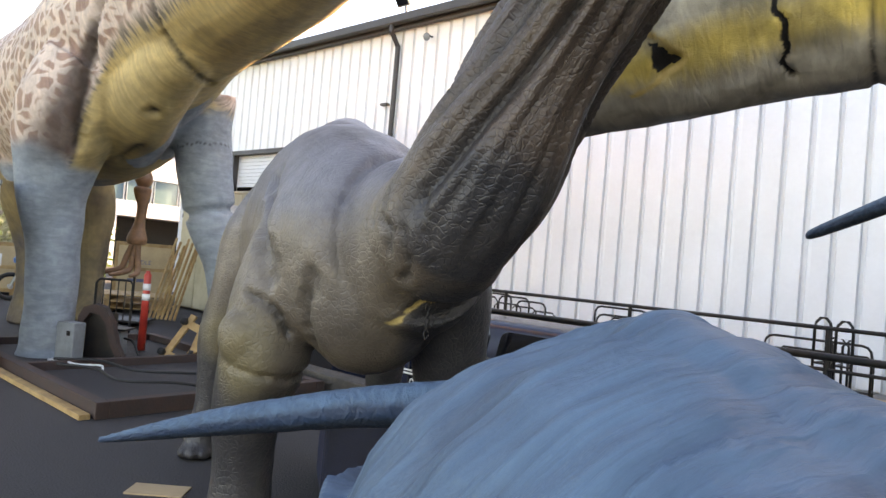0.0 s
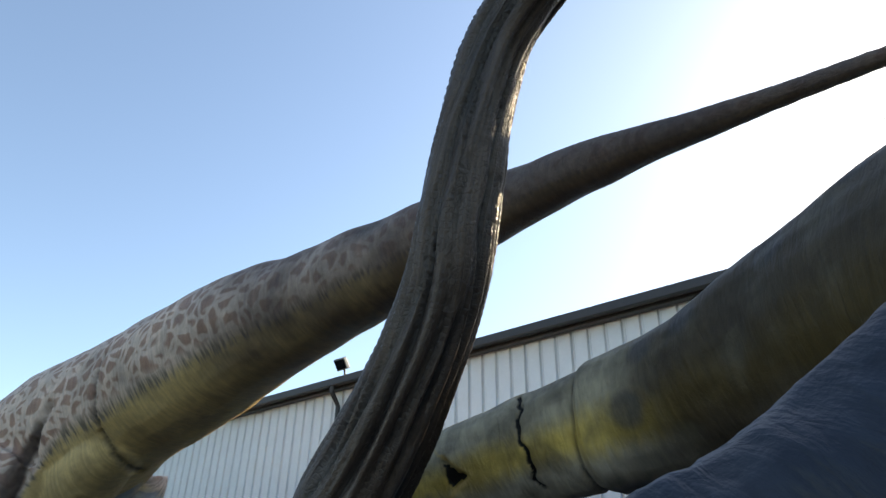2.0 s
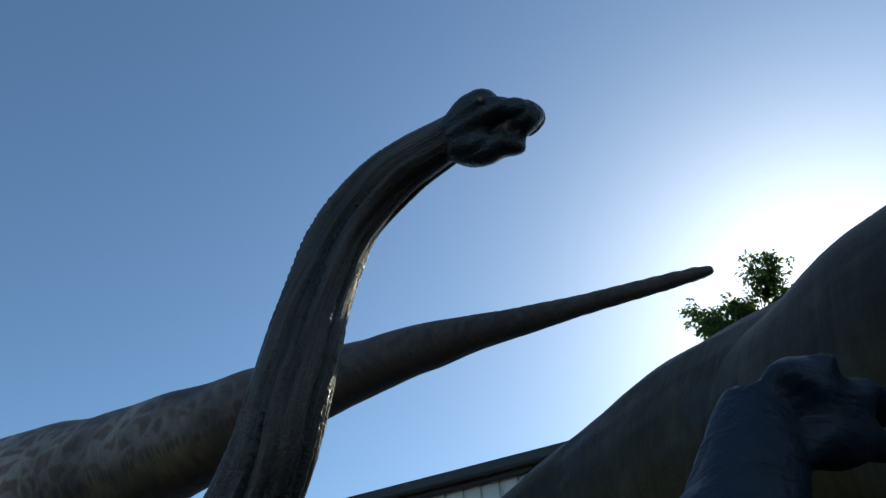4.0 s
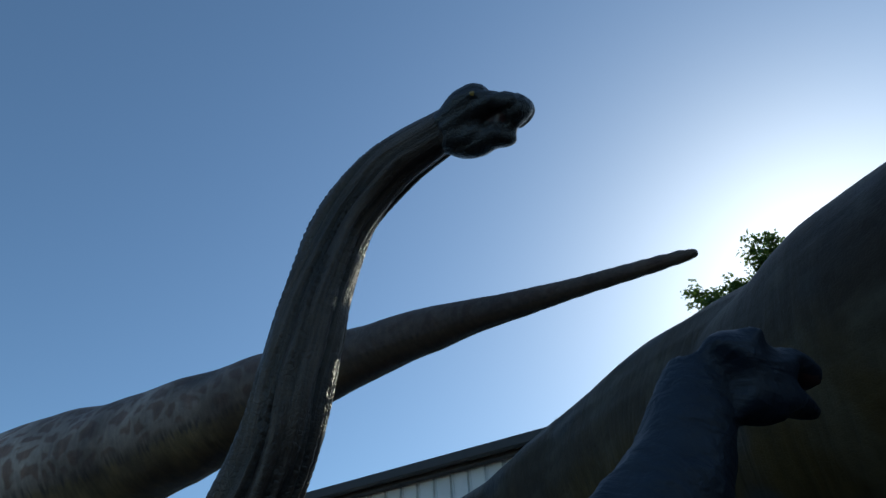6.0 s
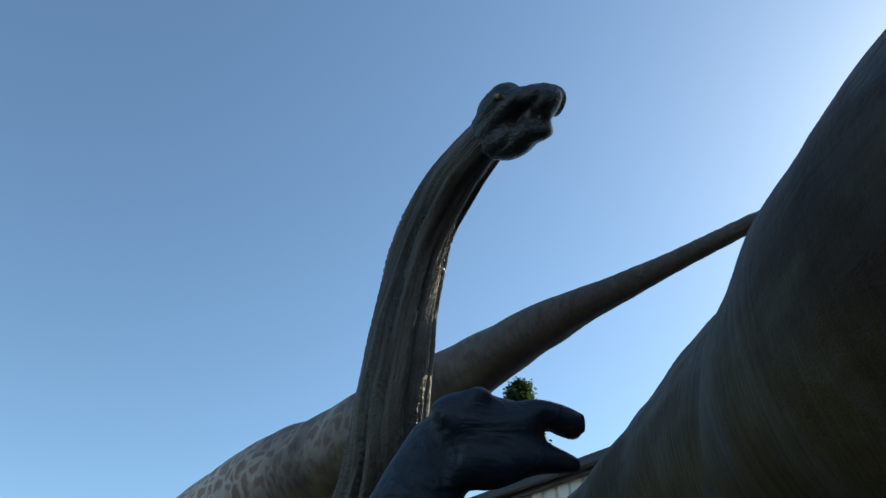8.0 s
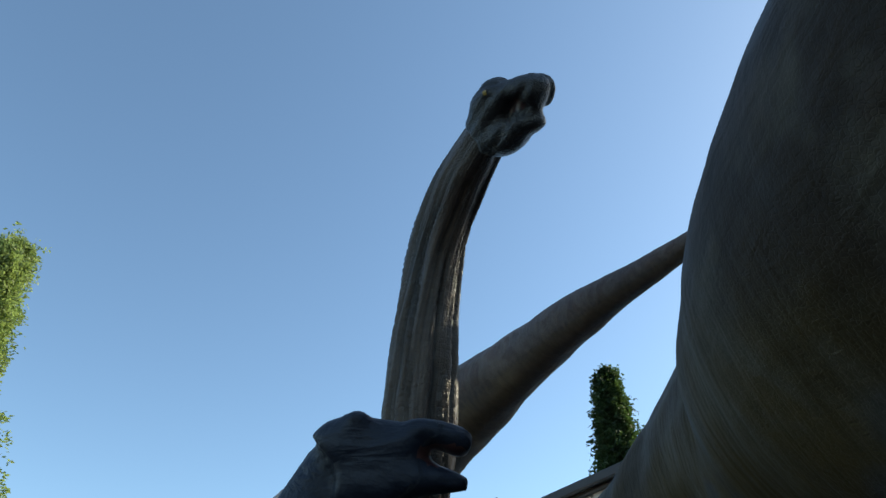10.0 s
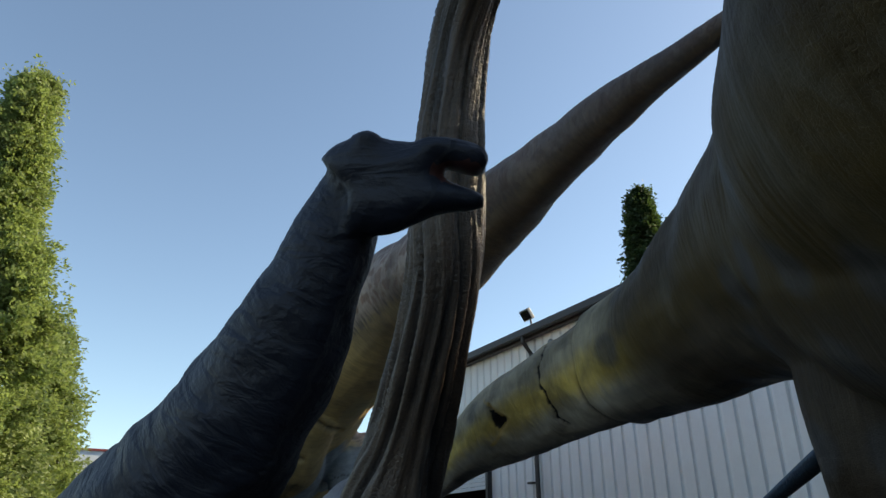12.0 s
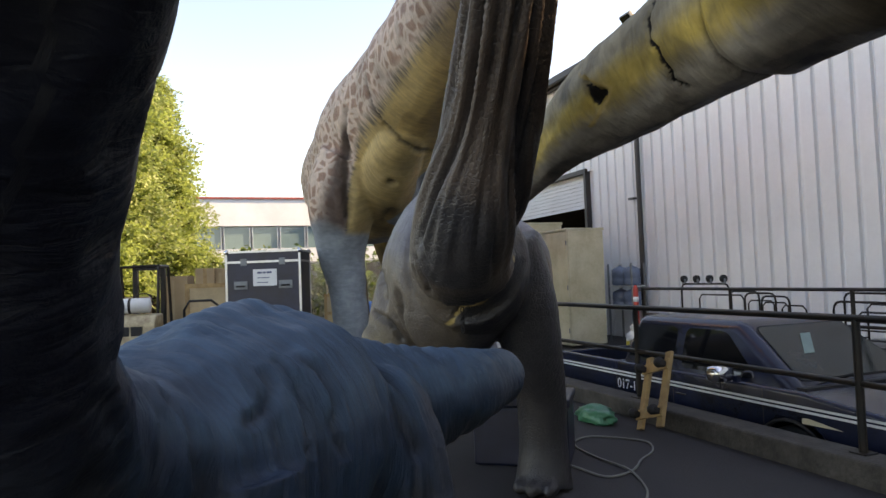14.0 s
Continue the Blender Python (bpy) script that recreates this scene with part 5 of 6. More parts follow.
# ---- things round the lane and platform ----
def leaning_dolly(m, label):
    d = thing("wooden_dolly", label, "dolly", m)
    for x in (0.0, 0.37):
        part("side_board", new_box(x, 0, 0, x + 0.10, 0.04, 0.80, bevel=0.004), TIMBER, d)
    for z in (0.10, 0.60):
        part("cross_board", new_box(-0.01, -0.022, z, 0.48, -0.002, z + 0.11, bevel=0.004), TIMBER, d)
        for x in (0.03, 0.41):
            c = part("caster", rod(bmesh.new(), [(x - 0.015, -0.085, z + 0.05), (x + 0.035, -0.085, z + 0.05)], 0.052, 14), RUBBER, d, smooth=True)
            part("fork", new_box(x - 0.022, -0.085, z + 0.02, x + 0.042, -0.02, z + 0.08, bevel=0.006), BLACK_STEEL, c)
    return d


leaning_dolly(at(-3.92, 4.95, 0.0, -4) @ pose(0, 0, 0, -22, -16, 0), "wooden four-wheel dolly leaning on the kerb")
leaning_dolly(pose(-3.72, 9.22, 0.0, 0, 0, -24) @ pose(0, 0, 0, -30, 16, 0), "wooden dolly with casters tipped up on its end")
leaning_dolly(pose(-3.30, 9.12, 0.0, 0, 0, 8) @ pose(0, 0, 0, -26, 14, 0), "wooden dolly with casters tipped up on its end")


def crumpled(name, label, category, m, size, material, seed):
    rng = random.Random(seed)
    bm = bmesh.new()
    bmesh.ops.create_icosphere(bm, subdivisions=4, radius=1.0)
    for v in bm.verts:
        p = v.co
        r = 1 + 0.35 * noise.noise(p * 1.7 + Vector((seed, 0, 0))) + 0.22 * abs(noise.noise(p * 4.5)) - 0.10 * abs(noise.noise(p * 9))
        v.co = Vector((p.x * size[0] * r, p.y * size[1] * r, max(0.0, (p.z * r + 0.55) * size[2])))
    ob = link_mesh(name, bm, material, None, label, True)
    ob.matrix_world = m
    return tagged(ob, category=category)


crumpled("plastic_bag", "crumpled green plastic sheet on the asphalt", "bag", at(-4.48, 4.82, 0.0), (0.28, 0.16, 0.11), GREEN, 4)
cable = bmesh.new()
rod(cable, [(0.02, 4.82, 0.012), (0.21, 4.72, 0.012), (0.51, 4.54, 0.012), (0.65, 4.69, 0.014), (0.69, 4.9, 0.012), (0.68, 5.14, 0.012), (0.72, 5.46, 0.012), (0.62, 5.77, 0.012), (0.39, 5.85, 0.012), (0.06, 5.83, 0.012), (-0.05, 5.63, 0.012), (0.02, 5.38, 0.012), (0.3, 5.08, 0.012), (0.63, 4.8, 0.02), (0.81, 4.51, 0.012), (0.91, 4.21, 0.012), (0.93, 3.8, 0.012)], 0.010, 6, 6)
tagged(link_mesh("cable", cable, HOSE, None, "grey cable looped on the asphalt", True), category="cable")


def delineator(m, height):
    d = thing("delineator_post", "red plastic traffic post with white reflective bands", "traffic post", m, "traffic posts")
    part("base", tube(bmesh.new(), [(0, 0, 0, 0.20), (0, 0, 0.04, 0.19), (0, 0, 0.07, 0.08)], 20), RUBBER, d, smooth=True)
    part("tube", tube(bmesh.new(), [(0, 0, 0.05, 0.055), (0, 0, height - 0.06, 0.05), (0, 0, height - 0.03, 0.03), (0, 0, height, 0.03)], 16), RED, d, smooth=True)
    for f in (0.65, 0.77):
        part("band", tube(bmesh.new(), [(0, 0, height * f, 0.0545), (0, 0, height * f + 0.095, 0.054)], 16), WHITE_TAPE, d, smooth=True)


delineator(pose(-4.10, 9.62, 0), 1.22)
delineator(at(-8.72, 8.55, 0), 1.40)


def cabinet(u, top):
    c = thing("storage_cabinet", "tall cream double-door storage cabinet beside the platform", "cabinet", at(u, 8.35, 0), "cream cabinets")
    part("body", new_box(0, 0.03, 0.06, 1.75, 0.95, top, bevel=0.01), CREAM, c)
    part("plinth", new_box(0.04, 0.06, 0, 1.71, 0.92, 0.06), BLACK_STEEL, c)
    part("cornice", new_box(-0.01, 0.0, top, 1.76, 0.98, top + 0.06, bevel=0.008), CREAM, c)
    for x in (0.02, 0.885):
        dr = part("door", new_box(x, 0.0, 0.08, x + 0.845, 0.028, top - 0.02, bevel=0.006), CREAM, c)
        part("door_handle", rod(bmesh.new(), [(x + (0.80 if x < 0.5 else 0.05), -0.03, 1.2), (x + (0.80 if x < 0.5 else 0.05), -0.03, 1.4)], 0.01, 6), CHROME, dr)
        for z in (0.35, 1.3, 2.3):
            part("hinge", new_box(x + (0.0 if x < 0.5 else 0.82), -0.012, z, x + (0.03 if x < 0.5 else 0.85), 0.0, z + 0.1), GREY_METAL, dr)


for u, top in ((-12.6, 2.62), (-14.4, 2.9), (-16.2, 2.9)):
    cabinet(u, top)


def bottle_rack():
    r = thing("bottle_rack", "steel rack against the shed wall", "rack", at(-11.85, 10.05, 0))
    for x in (0, 0.92):
        for y in (0, 0.36):
            part("upright", new_box(x, y, 0, x + 0.035, y + 0.035, 1.85), GREY_METAL, r)
    for z in (0.75, 1.30):
        part("shelf", new_box(0, 0, z, 0.955, 0.395, z + 0.03), WHITE_PAINT, r)
    for z in (0.78, 1.33):
        for x in (0.24, 0.70):
            b = thing("water_bottle", "blue water cooler bottle on the rack", "bottle", at(-11.85 + x, 10.25, z), "cooler bottles")
            part("body", tube(bmesh.new(), [(0, 0, 0, 0.16), (0, 0, 0.03, 0.20), (0, 0, 0.14, 0.20), (0, 0, 0.165, 0.187), (0, 0, 0.19, 0.20), (0, 0, 0.38, 0.20), (0, 0, 0.43, 0.12), (0, 0, 0.455, 0.04), (0, 0, 0.49, 0.04)], 20), BLUE_PLASTIC, b, smooth=True)
            part("cap", tube(bmesh.new(), [(0, 0, 0.48, 0.045), (0, 0, 0.51, 0.045)], 14), WHITE_PAINT, b)


bottle_rack()
tank = thing("gas_cylinder", "white propane cylinder with a yellow lower half", "gas cylinder", at(-9.05, 8.75, 0))
part("foot", tube(bmesh.new(), [(0, 0, 0, 0.15), (0, 0, 0.06, 0.15)], 18), GREY_METAL, tank)
part("shell", tube(bmesh.new(), [(0, 0, 0.05, 0.13), (0, 0, 0.12, 0.19), (0, 0, 0.38, 0.19), (0, 0, 0.46, 0.15), (0, 0, 0.50, 0.06)], 20), WHITE_PAINT, tank, smooth=True)
part("band", tube(bmesh.new(), [(0, 0, 0.13, 0.193), (0, 0, 0.30, 0.193)], 20), YELLOW, tank, "yellow painted band")
part("collar", tube(bmesh.new(), [(0, 0, 0.47, 0.10), (0, 0, 0.60, 0.10)], 16), WHITE_PAINT, tank)


def tube_cart(m, w, h, wheels_up=True, label="black tubular steel cart frame standing on the platform"):
    c = thing("cart_frame", label, "cart", m, "carts along the wall")
    part("hoop", rod(bmesh.new(), [(0, 0, 0), (0, 0, h - 0.12), (0.012, 0, h - 0.06), (0.05, 0, h - 0.015), (0.11, 0, h), (w - 0.11, 0, h), (w - 0.05, 0, h - 0.015), (w - 0.012, 0, h - 0.06), (w, 0, h - 0.12), (w, 0, 0)], 0.016, 8), BLACK_STEEL, c, smooth=True)
    part("hoop", rod(bmesh.new(), [(0.05, 0.35, 0), (0.05, 0.35, h * 0.7), (0.12, 0.35, h * 0.78), (w - 0.12, 0.35, h * 0.78), (w - 0.05, 0.35, h * 0.7), (w - 0.05, 0.35, 0)], 0.014, 8), BLACK_STEEL, c, smooth=True)
    for z in (0.15, h * 0.5):
        part("bar", rod(bmesh.new(), [(0, 0, z), (0.05, 0.35, z)], 0.012, 6), BLACK_STEEL, c)
        part("bar", rod(bmesh.new(), [(w, 0, z), (w - 0.05, 0.35, z)], 0.012, 6), BLACK_STEEL, c)
        part("bar", rod(bmesh.new(), [(0, 0, z), (w, 0, z)], 0.012, 6), BLACK_STEEL, c)
    if wheels_up:
        for x in np.linspace(0.08, w - 0.12, 4):
            wl = part("caster", rod(bmesh.new(), [(x - 0.025, 0, h + 0.09), (x + 0.025, 0, h + 0.09)], 0.065, 14), RUBBER, c, smooth=True)
            part("fork", new_box(x - 0.035, -0.02, h, x + 0.035, 0.02, h + 0.09), GREY_METAL, wl)
    return c


for u, n, w, h, up_w in ((-7.95, 9.0, 1.20, 0.95, True), (-7.3, 9.5, 0.7, 0.80, False), (-6.75, 9.3, 0.6, 0.78, False), (-6.3, 9.2, 0.6, 0.74, False), (-4.5, 8.6, 1.35, 0.72, False), (-4.9, 9.3, 0.9, 0.80, False), (-2.4, 9.2, 1.2, 0.70, False), (-1.62, 8.15, 0.16, 1.02, False), (-1.42, 8.2, 0.16, 1.0, False), (0.9, 9.0, 1.1, 0.7, False)):
    tube_cart(at(u, n, 0.45, (u * 37) % 13 - 6), w, h, up_w)
crumpled("tarp", "folded blue tarpaulin lying on the platform", "tarp", at(-0.6, 8.55, 0.45), (0.7, 0.4, 0.10), TARP, 7)
for k in range(3):
    p = link_mesh("plank", new_box(-3.3 + 0.1 * k, 9.0 + 0.22 * k, 0.45, -0.6 + 0.15 * k, 9.2 + 0.22 * k, 0.50, bevel=0.004), TIMBER, None, "brown timber plank lying on the platform")
    p.matrix_world = SHED
    tagged(p, category="plank", group="planks on the platform")

# flood lamp on the eave
flood = thing("flood_lamp", "small white square flood lamp on the eave", "lamp", at(-10.75, WALL_N - 0.36, EAVE + 0.15))
part("bracket", rod(bmesh.new(), [(0, 0, 0), (0, -0.02, 0.14)], 0.025, 8), BLACK_STEEL, flood)
part("housing", box(bmesh.new(), -0.19, -0.05, 0.0, 0.19, 0.05, 0.30, 0.015, pose(0, -0.05, 0.12, 35, 0, 0)), GREY_METAL, flood)
part("lens", box(bmesh.new(), -0.165, -0.056, 0.03, 0.165, -0.049, 0.27, 0.0, pose(0, -0.05, 0.12, 35, 0, 0)), WINDOW, flood)
cam_box = thing("security_camera", "small dark security camera under the eave", "camera", at(-10.2, WALL_N - 0.12, EAVE - 0.45))
part("arm", rod(bmesh.new(), [(0, 0.12, 0.05), (0, -0.06, 0.05)], 0.02, 8), BLACK_STEEL, cam_box)
part("dome", ball(bmesh.new(), (0, -0.08, 0.0), (0.08, 0.08, 0.09)), GREY_METAL, cam_box, smooth=True)


# ---- left of the yard: cases, base frame, crates, forklift ----
def flight_case(m, height, label, sheet):
    c = thing("flight_case", label, "flight case", m, "stacked flight cases")
    w, d = 1.22, 0.78
    part("panel", new_box(0.01, 0.01, 0.01, w - 0.01, d - 0.01, height - 0.01), NAVY, c)
    ed = 0.035
    for x in (0, w - ed):
        for y in (0, d - ed):
            part("edge", new_box(x, y, 0, x + ed, y + ed, height), ALU, c)
    for z in (0, height - ed, height - 0.20):
        for y in (0, d - ed):
            part("edge", new_box(ed, y, z, w - ed, y + ed, z + ed), ALU, c)
        for x in (0, w - ed):
            part("edge", new_box(x, ed, z, x + ed, d - ed, z + ed), ALU, c)
    for x in (0, w):
        for y in (0, d):
            for z in (0, height):
                part("ball_corner", ball(bmesh.new(), (x + (0.02 if x == 0 else -0.02), y + (0.02 if y == 0 else -0.02), z + (0.02 if z == 0 else -0.02)), (0.045, 0.045, 0.045), None, 10), CHROME, c, smooth=True)
    for x in (0.14, w - 0.36):
        h = part("handle_plate", new_box(x, -0.008, height * 0.46, x + 0.22, 0.010, height * 0.46 + 0.13, bevel=0.004), GREY_METAL, c)
        part("handle", rod(bmesh.new(), [(x + 0.04, -0.02, height * 0.46 + 0.05), (x + 0.18, -0.02, height * 0.46 + 0.05)], 0.014, 8), RUBBER, h)
    for x in (0.30, w - 0.30):
        part("latch", new_box(x - 0.05, -0.006, height - 0.24, x + 0.05, 0.010, height - 0.13, bevel=0.004), GREY_METAL, c)
    if sheet:
        sh = part("label_sheet", new_box(0.45, -0.004, height * 0.50, 0.83, 0.006, height * 0.50 + 0.27), PAPER, c, "white paper label")
        for k, ws in enumerate(((0.07, 0.05, 0.08), (0.05, 0.09, 0.04), (0.10, 0.06))):
            bars_text(sh, (0.52, -0.005, height * 0.50 + 0.20 - 0.075 * k), (1, 0, 0), (0, 0, 1), ws, 0.03 if k == 0 else 0.014, INK)
    return c


flight_case(pose(-6.13, 6.93, 0.0, 0, 0, 27.6), 1.08, "navy flight case with aluminium edges, lower of a stack", False)
flight_case(pose(-6.13, 6.93, 1.09, 0, 0, 27.6), 1.15, "navy flight case with aluminium edges and a paper label", True)

base = thing("skid_platform", "rusty steel channel base frame under the spotted statue", "base frame", SHED)
for a, b in (((-10.6, 2.48), (-6.2, 2.60)), ((-10.6, 5.0), (-6.2, 5.12)), ((-10.6, 2.60), (-10.48, 5.0)), ((-6.32, 2.60), (-6.2, 5.0)), ((-8.5, 2.60), (-8.4, 5.0))):
    part("channel", new_box(a[0], a[1], 0.0, b[0], b[1], 0.16, bevel=0.008), RUST, base)
part("deck", new_box(-10.48, 2.6, 0.0, -6.32, 5.0, 0.06), ASPHALT, base, "dark worn steel deck plate")
plank = link_mesh("timber_strip", new_box(-9.2, 2.36, 0.0, -6.25, 2.46, 0.05, bevel=0.004), TIMBER, None, "raw timber strip lying along the steel base")
plank.matrix_world = SHED
tagged(plank, category="timber")
for k, pts in enumerate((((-4.2, 7.6, 0.17), (-3.7, 7.5, 0.17), (-3.2, 7.0, 0.17), (-2.6, 7.1, 0.17), (-2.2, 7.4, 0.06)), ((-4.4, 7.9, 0.17), (-3.9, 8.0, 0.17), (-3.3, 7.6, 0.17), (-2.7, 7.7, 0.17), (-2.3, 8.3, 0.06)))):
    tagged(link_mesh("cable", rod(bmesh.new(), pts, 0.018, 6, 6), RUBBER, None, "black cable trailing over the steel base", True), category="cable")
tagged(link_mesh("cable", rod(bmesh.new(), [(-4.15, 7.75, 0.17), (-3.95, 7.6, 0.18), (-3.75, 7.7, 0.17), (-3.6, 7.45, 0.17)], 0.012, 6, 6), WHITE_PAINT, None, "short white cable end on the steel base", True), category="cable")
block = thing("power_box", "grey painted steel control box on the base frame", "control box", pose(-4.62, 8.30, 0.06, 0, 0, -14))
part("body", new_box(0, 0, 0.03, 0.26, 0.20, 0.50, bevel=0.015), GREY_METAL, block)
part("foot", new_box(-0.06, -0.03, 0, 0.32, 0.23, 0.03, bevel=0.005), WHITE_PAINT, block)
part("socket", new_box(0.16, -0.012, 0.34, 0.21, 0.0, 0.40, bevel=0.004), BLACK_STEEL, block)


def arched_foot():
    """Dark steel boot bracket that holds the statue's foot."""
    f = thing("foot_bracket", "dark steel arched bracket beside the statue's foot", "bracket", pose(-4.55, 8.62, 0.06, 0, 0, 8))
    arch = [(0.0, 0.0), (0.02, 0.55), (0.08, 0.68), (0.20, 0.72), (0.34, 0.68), (0.44, 0.50), (0.52, 0.20), (0.62, 0.0)]
    inner = [(0.54, 0.0), (0.44, 0.18), (0.36, 0.46), (0.28, 0.58), (0.16, 0.60), (0.09, 0.50), (0.07, 0.0)]
    part("arch", extrude(arch + inner, 0.0, 0.16, 0.0), RUST, f)
    part("back_plate", new_box(0.06, 0.16, 0.0, 0.46, 0.18, 0.60), BLACK_STEEL, f)


arched_foot()
stool = thing("steel_stand", "small black steel pedestal with a flat top", "stand", pose(-4.28, 9.16, 0))
part("top", new_box(-0.20, -0.16, 0.40, 0.20, 0.16, 0.43, bevel=0.008), BLACK_STEEL, stool)
part("column", new_box(-0.13, -0.11, 0.0, 0.13, 0.11, 0.40, bevel=0.01), GREY_METAL, stool)
tagged(link_mesh("cable", rod(bmesh.new(), [(-4.12, 9.1, 0.30), (-3.98, 9.05, 0.27), (-3.85, 8.95, 0.12), (-3.72, 8.9, 0.012), (-3.5, 8.8, 0.012)], 0.018, 6, 6), RUBBER, None, "black hose hanging from the steel stand", True), category="cable")

chain = thing("hook_chain", "short steel chain hanging from the torn neck hem", "chain", pose(-0.03, 3.10, 1.47))
for k in range(5):
    link = [(0.011 * math.cos(a), 0, -0.033 * k + 0.021 * math.sin(a)) for a in np.linspace(0, 2 * math.pi, 13)]
    if k % 2:
        link = [(0, x, z) for x, y, z in link]
    part("chain_link", rod(bmesh.new(), link, 0.0042, 6), BLACK_STEEL, chain, smooth=True)

tagged(link_mesh("board", new_box(-1.92, 4.30, 0.0, -1.54, 4.50, 0.010), CARDBOARD, None, "flat pale board lying on the asphalt"), category="board")
crate_d = thing("storage_chest", "dark navy plastic trunk between the grey statue's legs", "trunk", pose(-0.66, 4.50, 0, 0, 0, 12))
part("body", new_box(0, 0, 0, 0.85, 0.6, 0.52, bevel=0.03), NAVY, crate_d)
part("lid", new_box(-0.02, -0.02, 0.52, 0.87, 0.62, 0.60, bevel=0.02), NAVY, crate_d)


def rack_barrier():
    r = thing("steel_rack", "dark steel barred rack standing by the statue", "rack", pose(-5.35, 10.7, 0, 0, 0, 10))
    for x in (0, 0.55):
        part("post", rod(bmesh.new(), [(x, 0, 0), (x, 0, 0.92), (x + (0.05 if x == 0 else -0.05), 0, 0.98)], 0.02, 8), BLACK_STEEL, r)
    part("top_bar", rod(bmesh.new(), [(0.05, 0, 0.98), (0.50, 0, 0.98)], 0.02, 8), BLACK_STEEL, r)
    part("low_bar", rod(bmesh.new(), [(0, 0, 0.32), (0.55, 0, 0.32)], 0.016, 8), BLACK_STEEL, r)
    for k in range(4):
        part("bar", rod(bmesh.new(), [(0.11 * (k + 1), 0, 0.32), (0.11 * (k + 1), 0, 0.98)], 0.01, 6), BLACK_STEEL, r)


rack_barrier()


def bone_leg():
    b = thing("fossil_leg", "brown fossil dinosaur leg bone model on a steel stand", "bone model", pose(-6.05, 13.55, 0))
    part("upper_bone", tube(bmesh.new(), spline([(0.05, 0, 2.72, 0.10), (0.06, 0, 2.86, 0.17), (0.05, 0, 3.05, 0.13), (0.03, 0, 3.18, 0.05)], 6), 16), FOSSIL, b, smooth=True)
    part("shin_bone", tube(bmesh.new(), spline([(0.03, 0, 1.55, 0.17), (0.03, 0, 1.68, 0.19), (0.05, 0, 1.95, 0.11), (0.08, 0, 2.3, 0.10), (0.06, 0, 2.55, 0.15), (0.05, 0, 2.68, 0.17), (0.05, 0, 2.73, 0.12)], 6), 16), FOSSIL, b, smooth=True)
    for dx in (-0.12, 0.0, 0.1):
        part("toe_bone", tube(bmesh.new(), spline([(0.02 + dx * 0.4, 0, 1.56, 0.07), (dx, -0.05, 1.3, 0.06), (dx * 1.6, -0.12, 1.05, 0.06), (dx * 3 - 0.1, -0.3, 0.96, 0.05), (dx * 4 - 0.25, -0.45, 0.92, 0.03)], 6), 10), FOSSIL, b, smooth=True)
    st = bmesh.new()
    box(st, -0.4, -0.4, 0, 0.4, 0.4, 0.04)
    rod(st, [(0.03, 0.06, 0.04), (0.03, 0.06, 1.7)], 0.025, 8)
    part("stand", st, BLACK_STEEL, b)


bone_leg()


def wood_crate(m, w, d, h, label, writing=False):
    c = thing("wooden_crate", label, "crate", m, "crates at the back")
    part("panel", new_box(0.02, 0.02, 0.08, w - 0.02, d - 0.02, h - 0.02), PLYWOOD, c)
    for x in (0, w - 0.09):
        for y in (0, d - 0.02):
            part("batten", new_box(x, y, 0.08, x + 0.09, y + 0.02, h), TIMBER, c)
    for z in (0.08, h - 0.09, h * 0.5):
        part("batten", new_box(0.09, 0.0, z, w - 0.09, 0.02, z + 0.09), TIMBER, c)
    for x in (0.05, w / 2 - 0.05, w - 0.15):
        part("skid", new_box(x, 0, 0, x + 0.1, d, 0.08), TIMBER, c)
    if writing:
        lettering("HANDLE", 0.16, INK, c, Matrix(((1, 0, 0, 0.30), (0, 0, -1, 0.012), (0, 1, 0, h * 0.62), (0, 0, 0, 1))))
        bars_text(c, (0.36, 0.018, h * 0.30), (1, 0, 0), (0, 0, 1), (0.18, 0.22), 0.09, INK)
    else:
        part("label_sheet", new_box(w * 0.5, -0.004, h * 0.55, w * 0.5 + 0.22, 0.004, h * 0.55 + 0.3), PAPER, c, "white shipping label")
    return c


wood_crate(pose(-9.3, 8.9, 0, 0, 0, 38), 1.0, 0.8, 1.75, "plywood shipping crate with a white label")
wood_crate(pose(-8.6, 18.2, 0, 0, 0, 25), 1.5, 1.0, 1.55, "plywood shipping crate with stencilled writing", True)
wood_crate(pose(-11.2, 16.0, 0, 0, 0, 30), 1.2, 1.0, 1.3, "plywood shipping crate with a white label")
box_t = thing("cardboard_box", "tall brown cardboard box behind the forklift", "box", pose(-10.1, 9.9, 0, 0, 0, 40))
part("body", new_box(0, 0, 0, 0.42, 0.5, 2.1, bevel=0.006), CARDBOARD, box_t)
part("tape", new_box(0.17, -0.003, 0, 0.25, 0.0, 2.1), TIMBER, box_t)
pallets = thing("pallet_stack", "low stack of weathered timber pallets", "pallet", pose(-8.2, 14.4, 0, 0, 0, 12))
for k in range(3):
    for j in range(6):
        part("slat", new_box(0.0, 0.22 * j, 0.14 * k + 0.10, 2.4, 0.22 * j + 0.14, 0.14 * k + 0.125), TIMBER, pallets)
    for j in range(3):
        part("bearer", new_box(0.05 + 1.1 * j, 0, 0.14 * k, 0.15 + 1.1 * j, 1.24, 0.14 * k + 0.10), TIMBER, pallets)
for k in range(7):
    st = link_mesh("timber_length", rod(bmesh.new(), [(-5.9 + 0.09 * k, 14.2, 0.0), (-5.72 + 0.09 * k, 14.9, 1.75 - 0.08 * (k % 3))], 0.03, 5), TIMBER, None, "pale timber length leaning upright")
    tagged(st, category="timber", group="leaning timber")
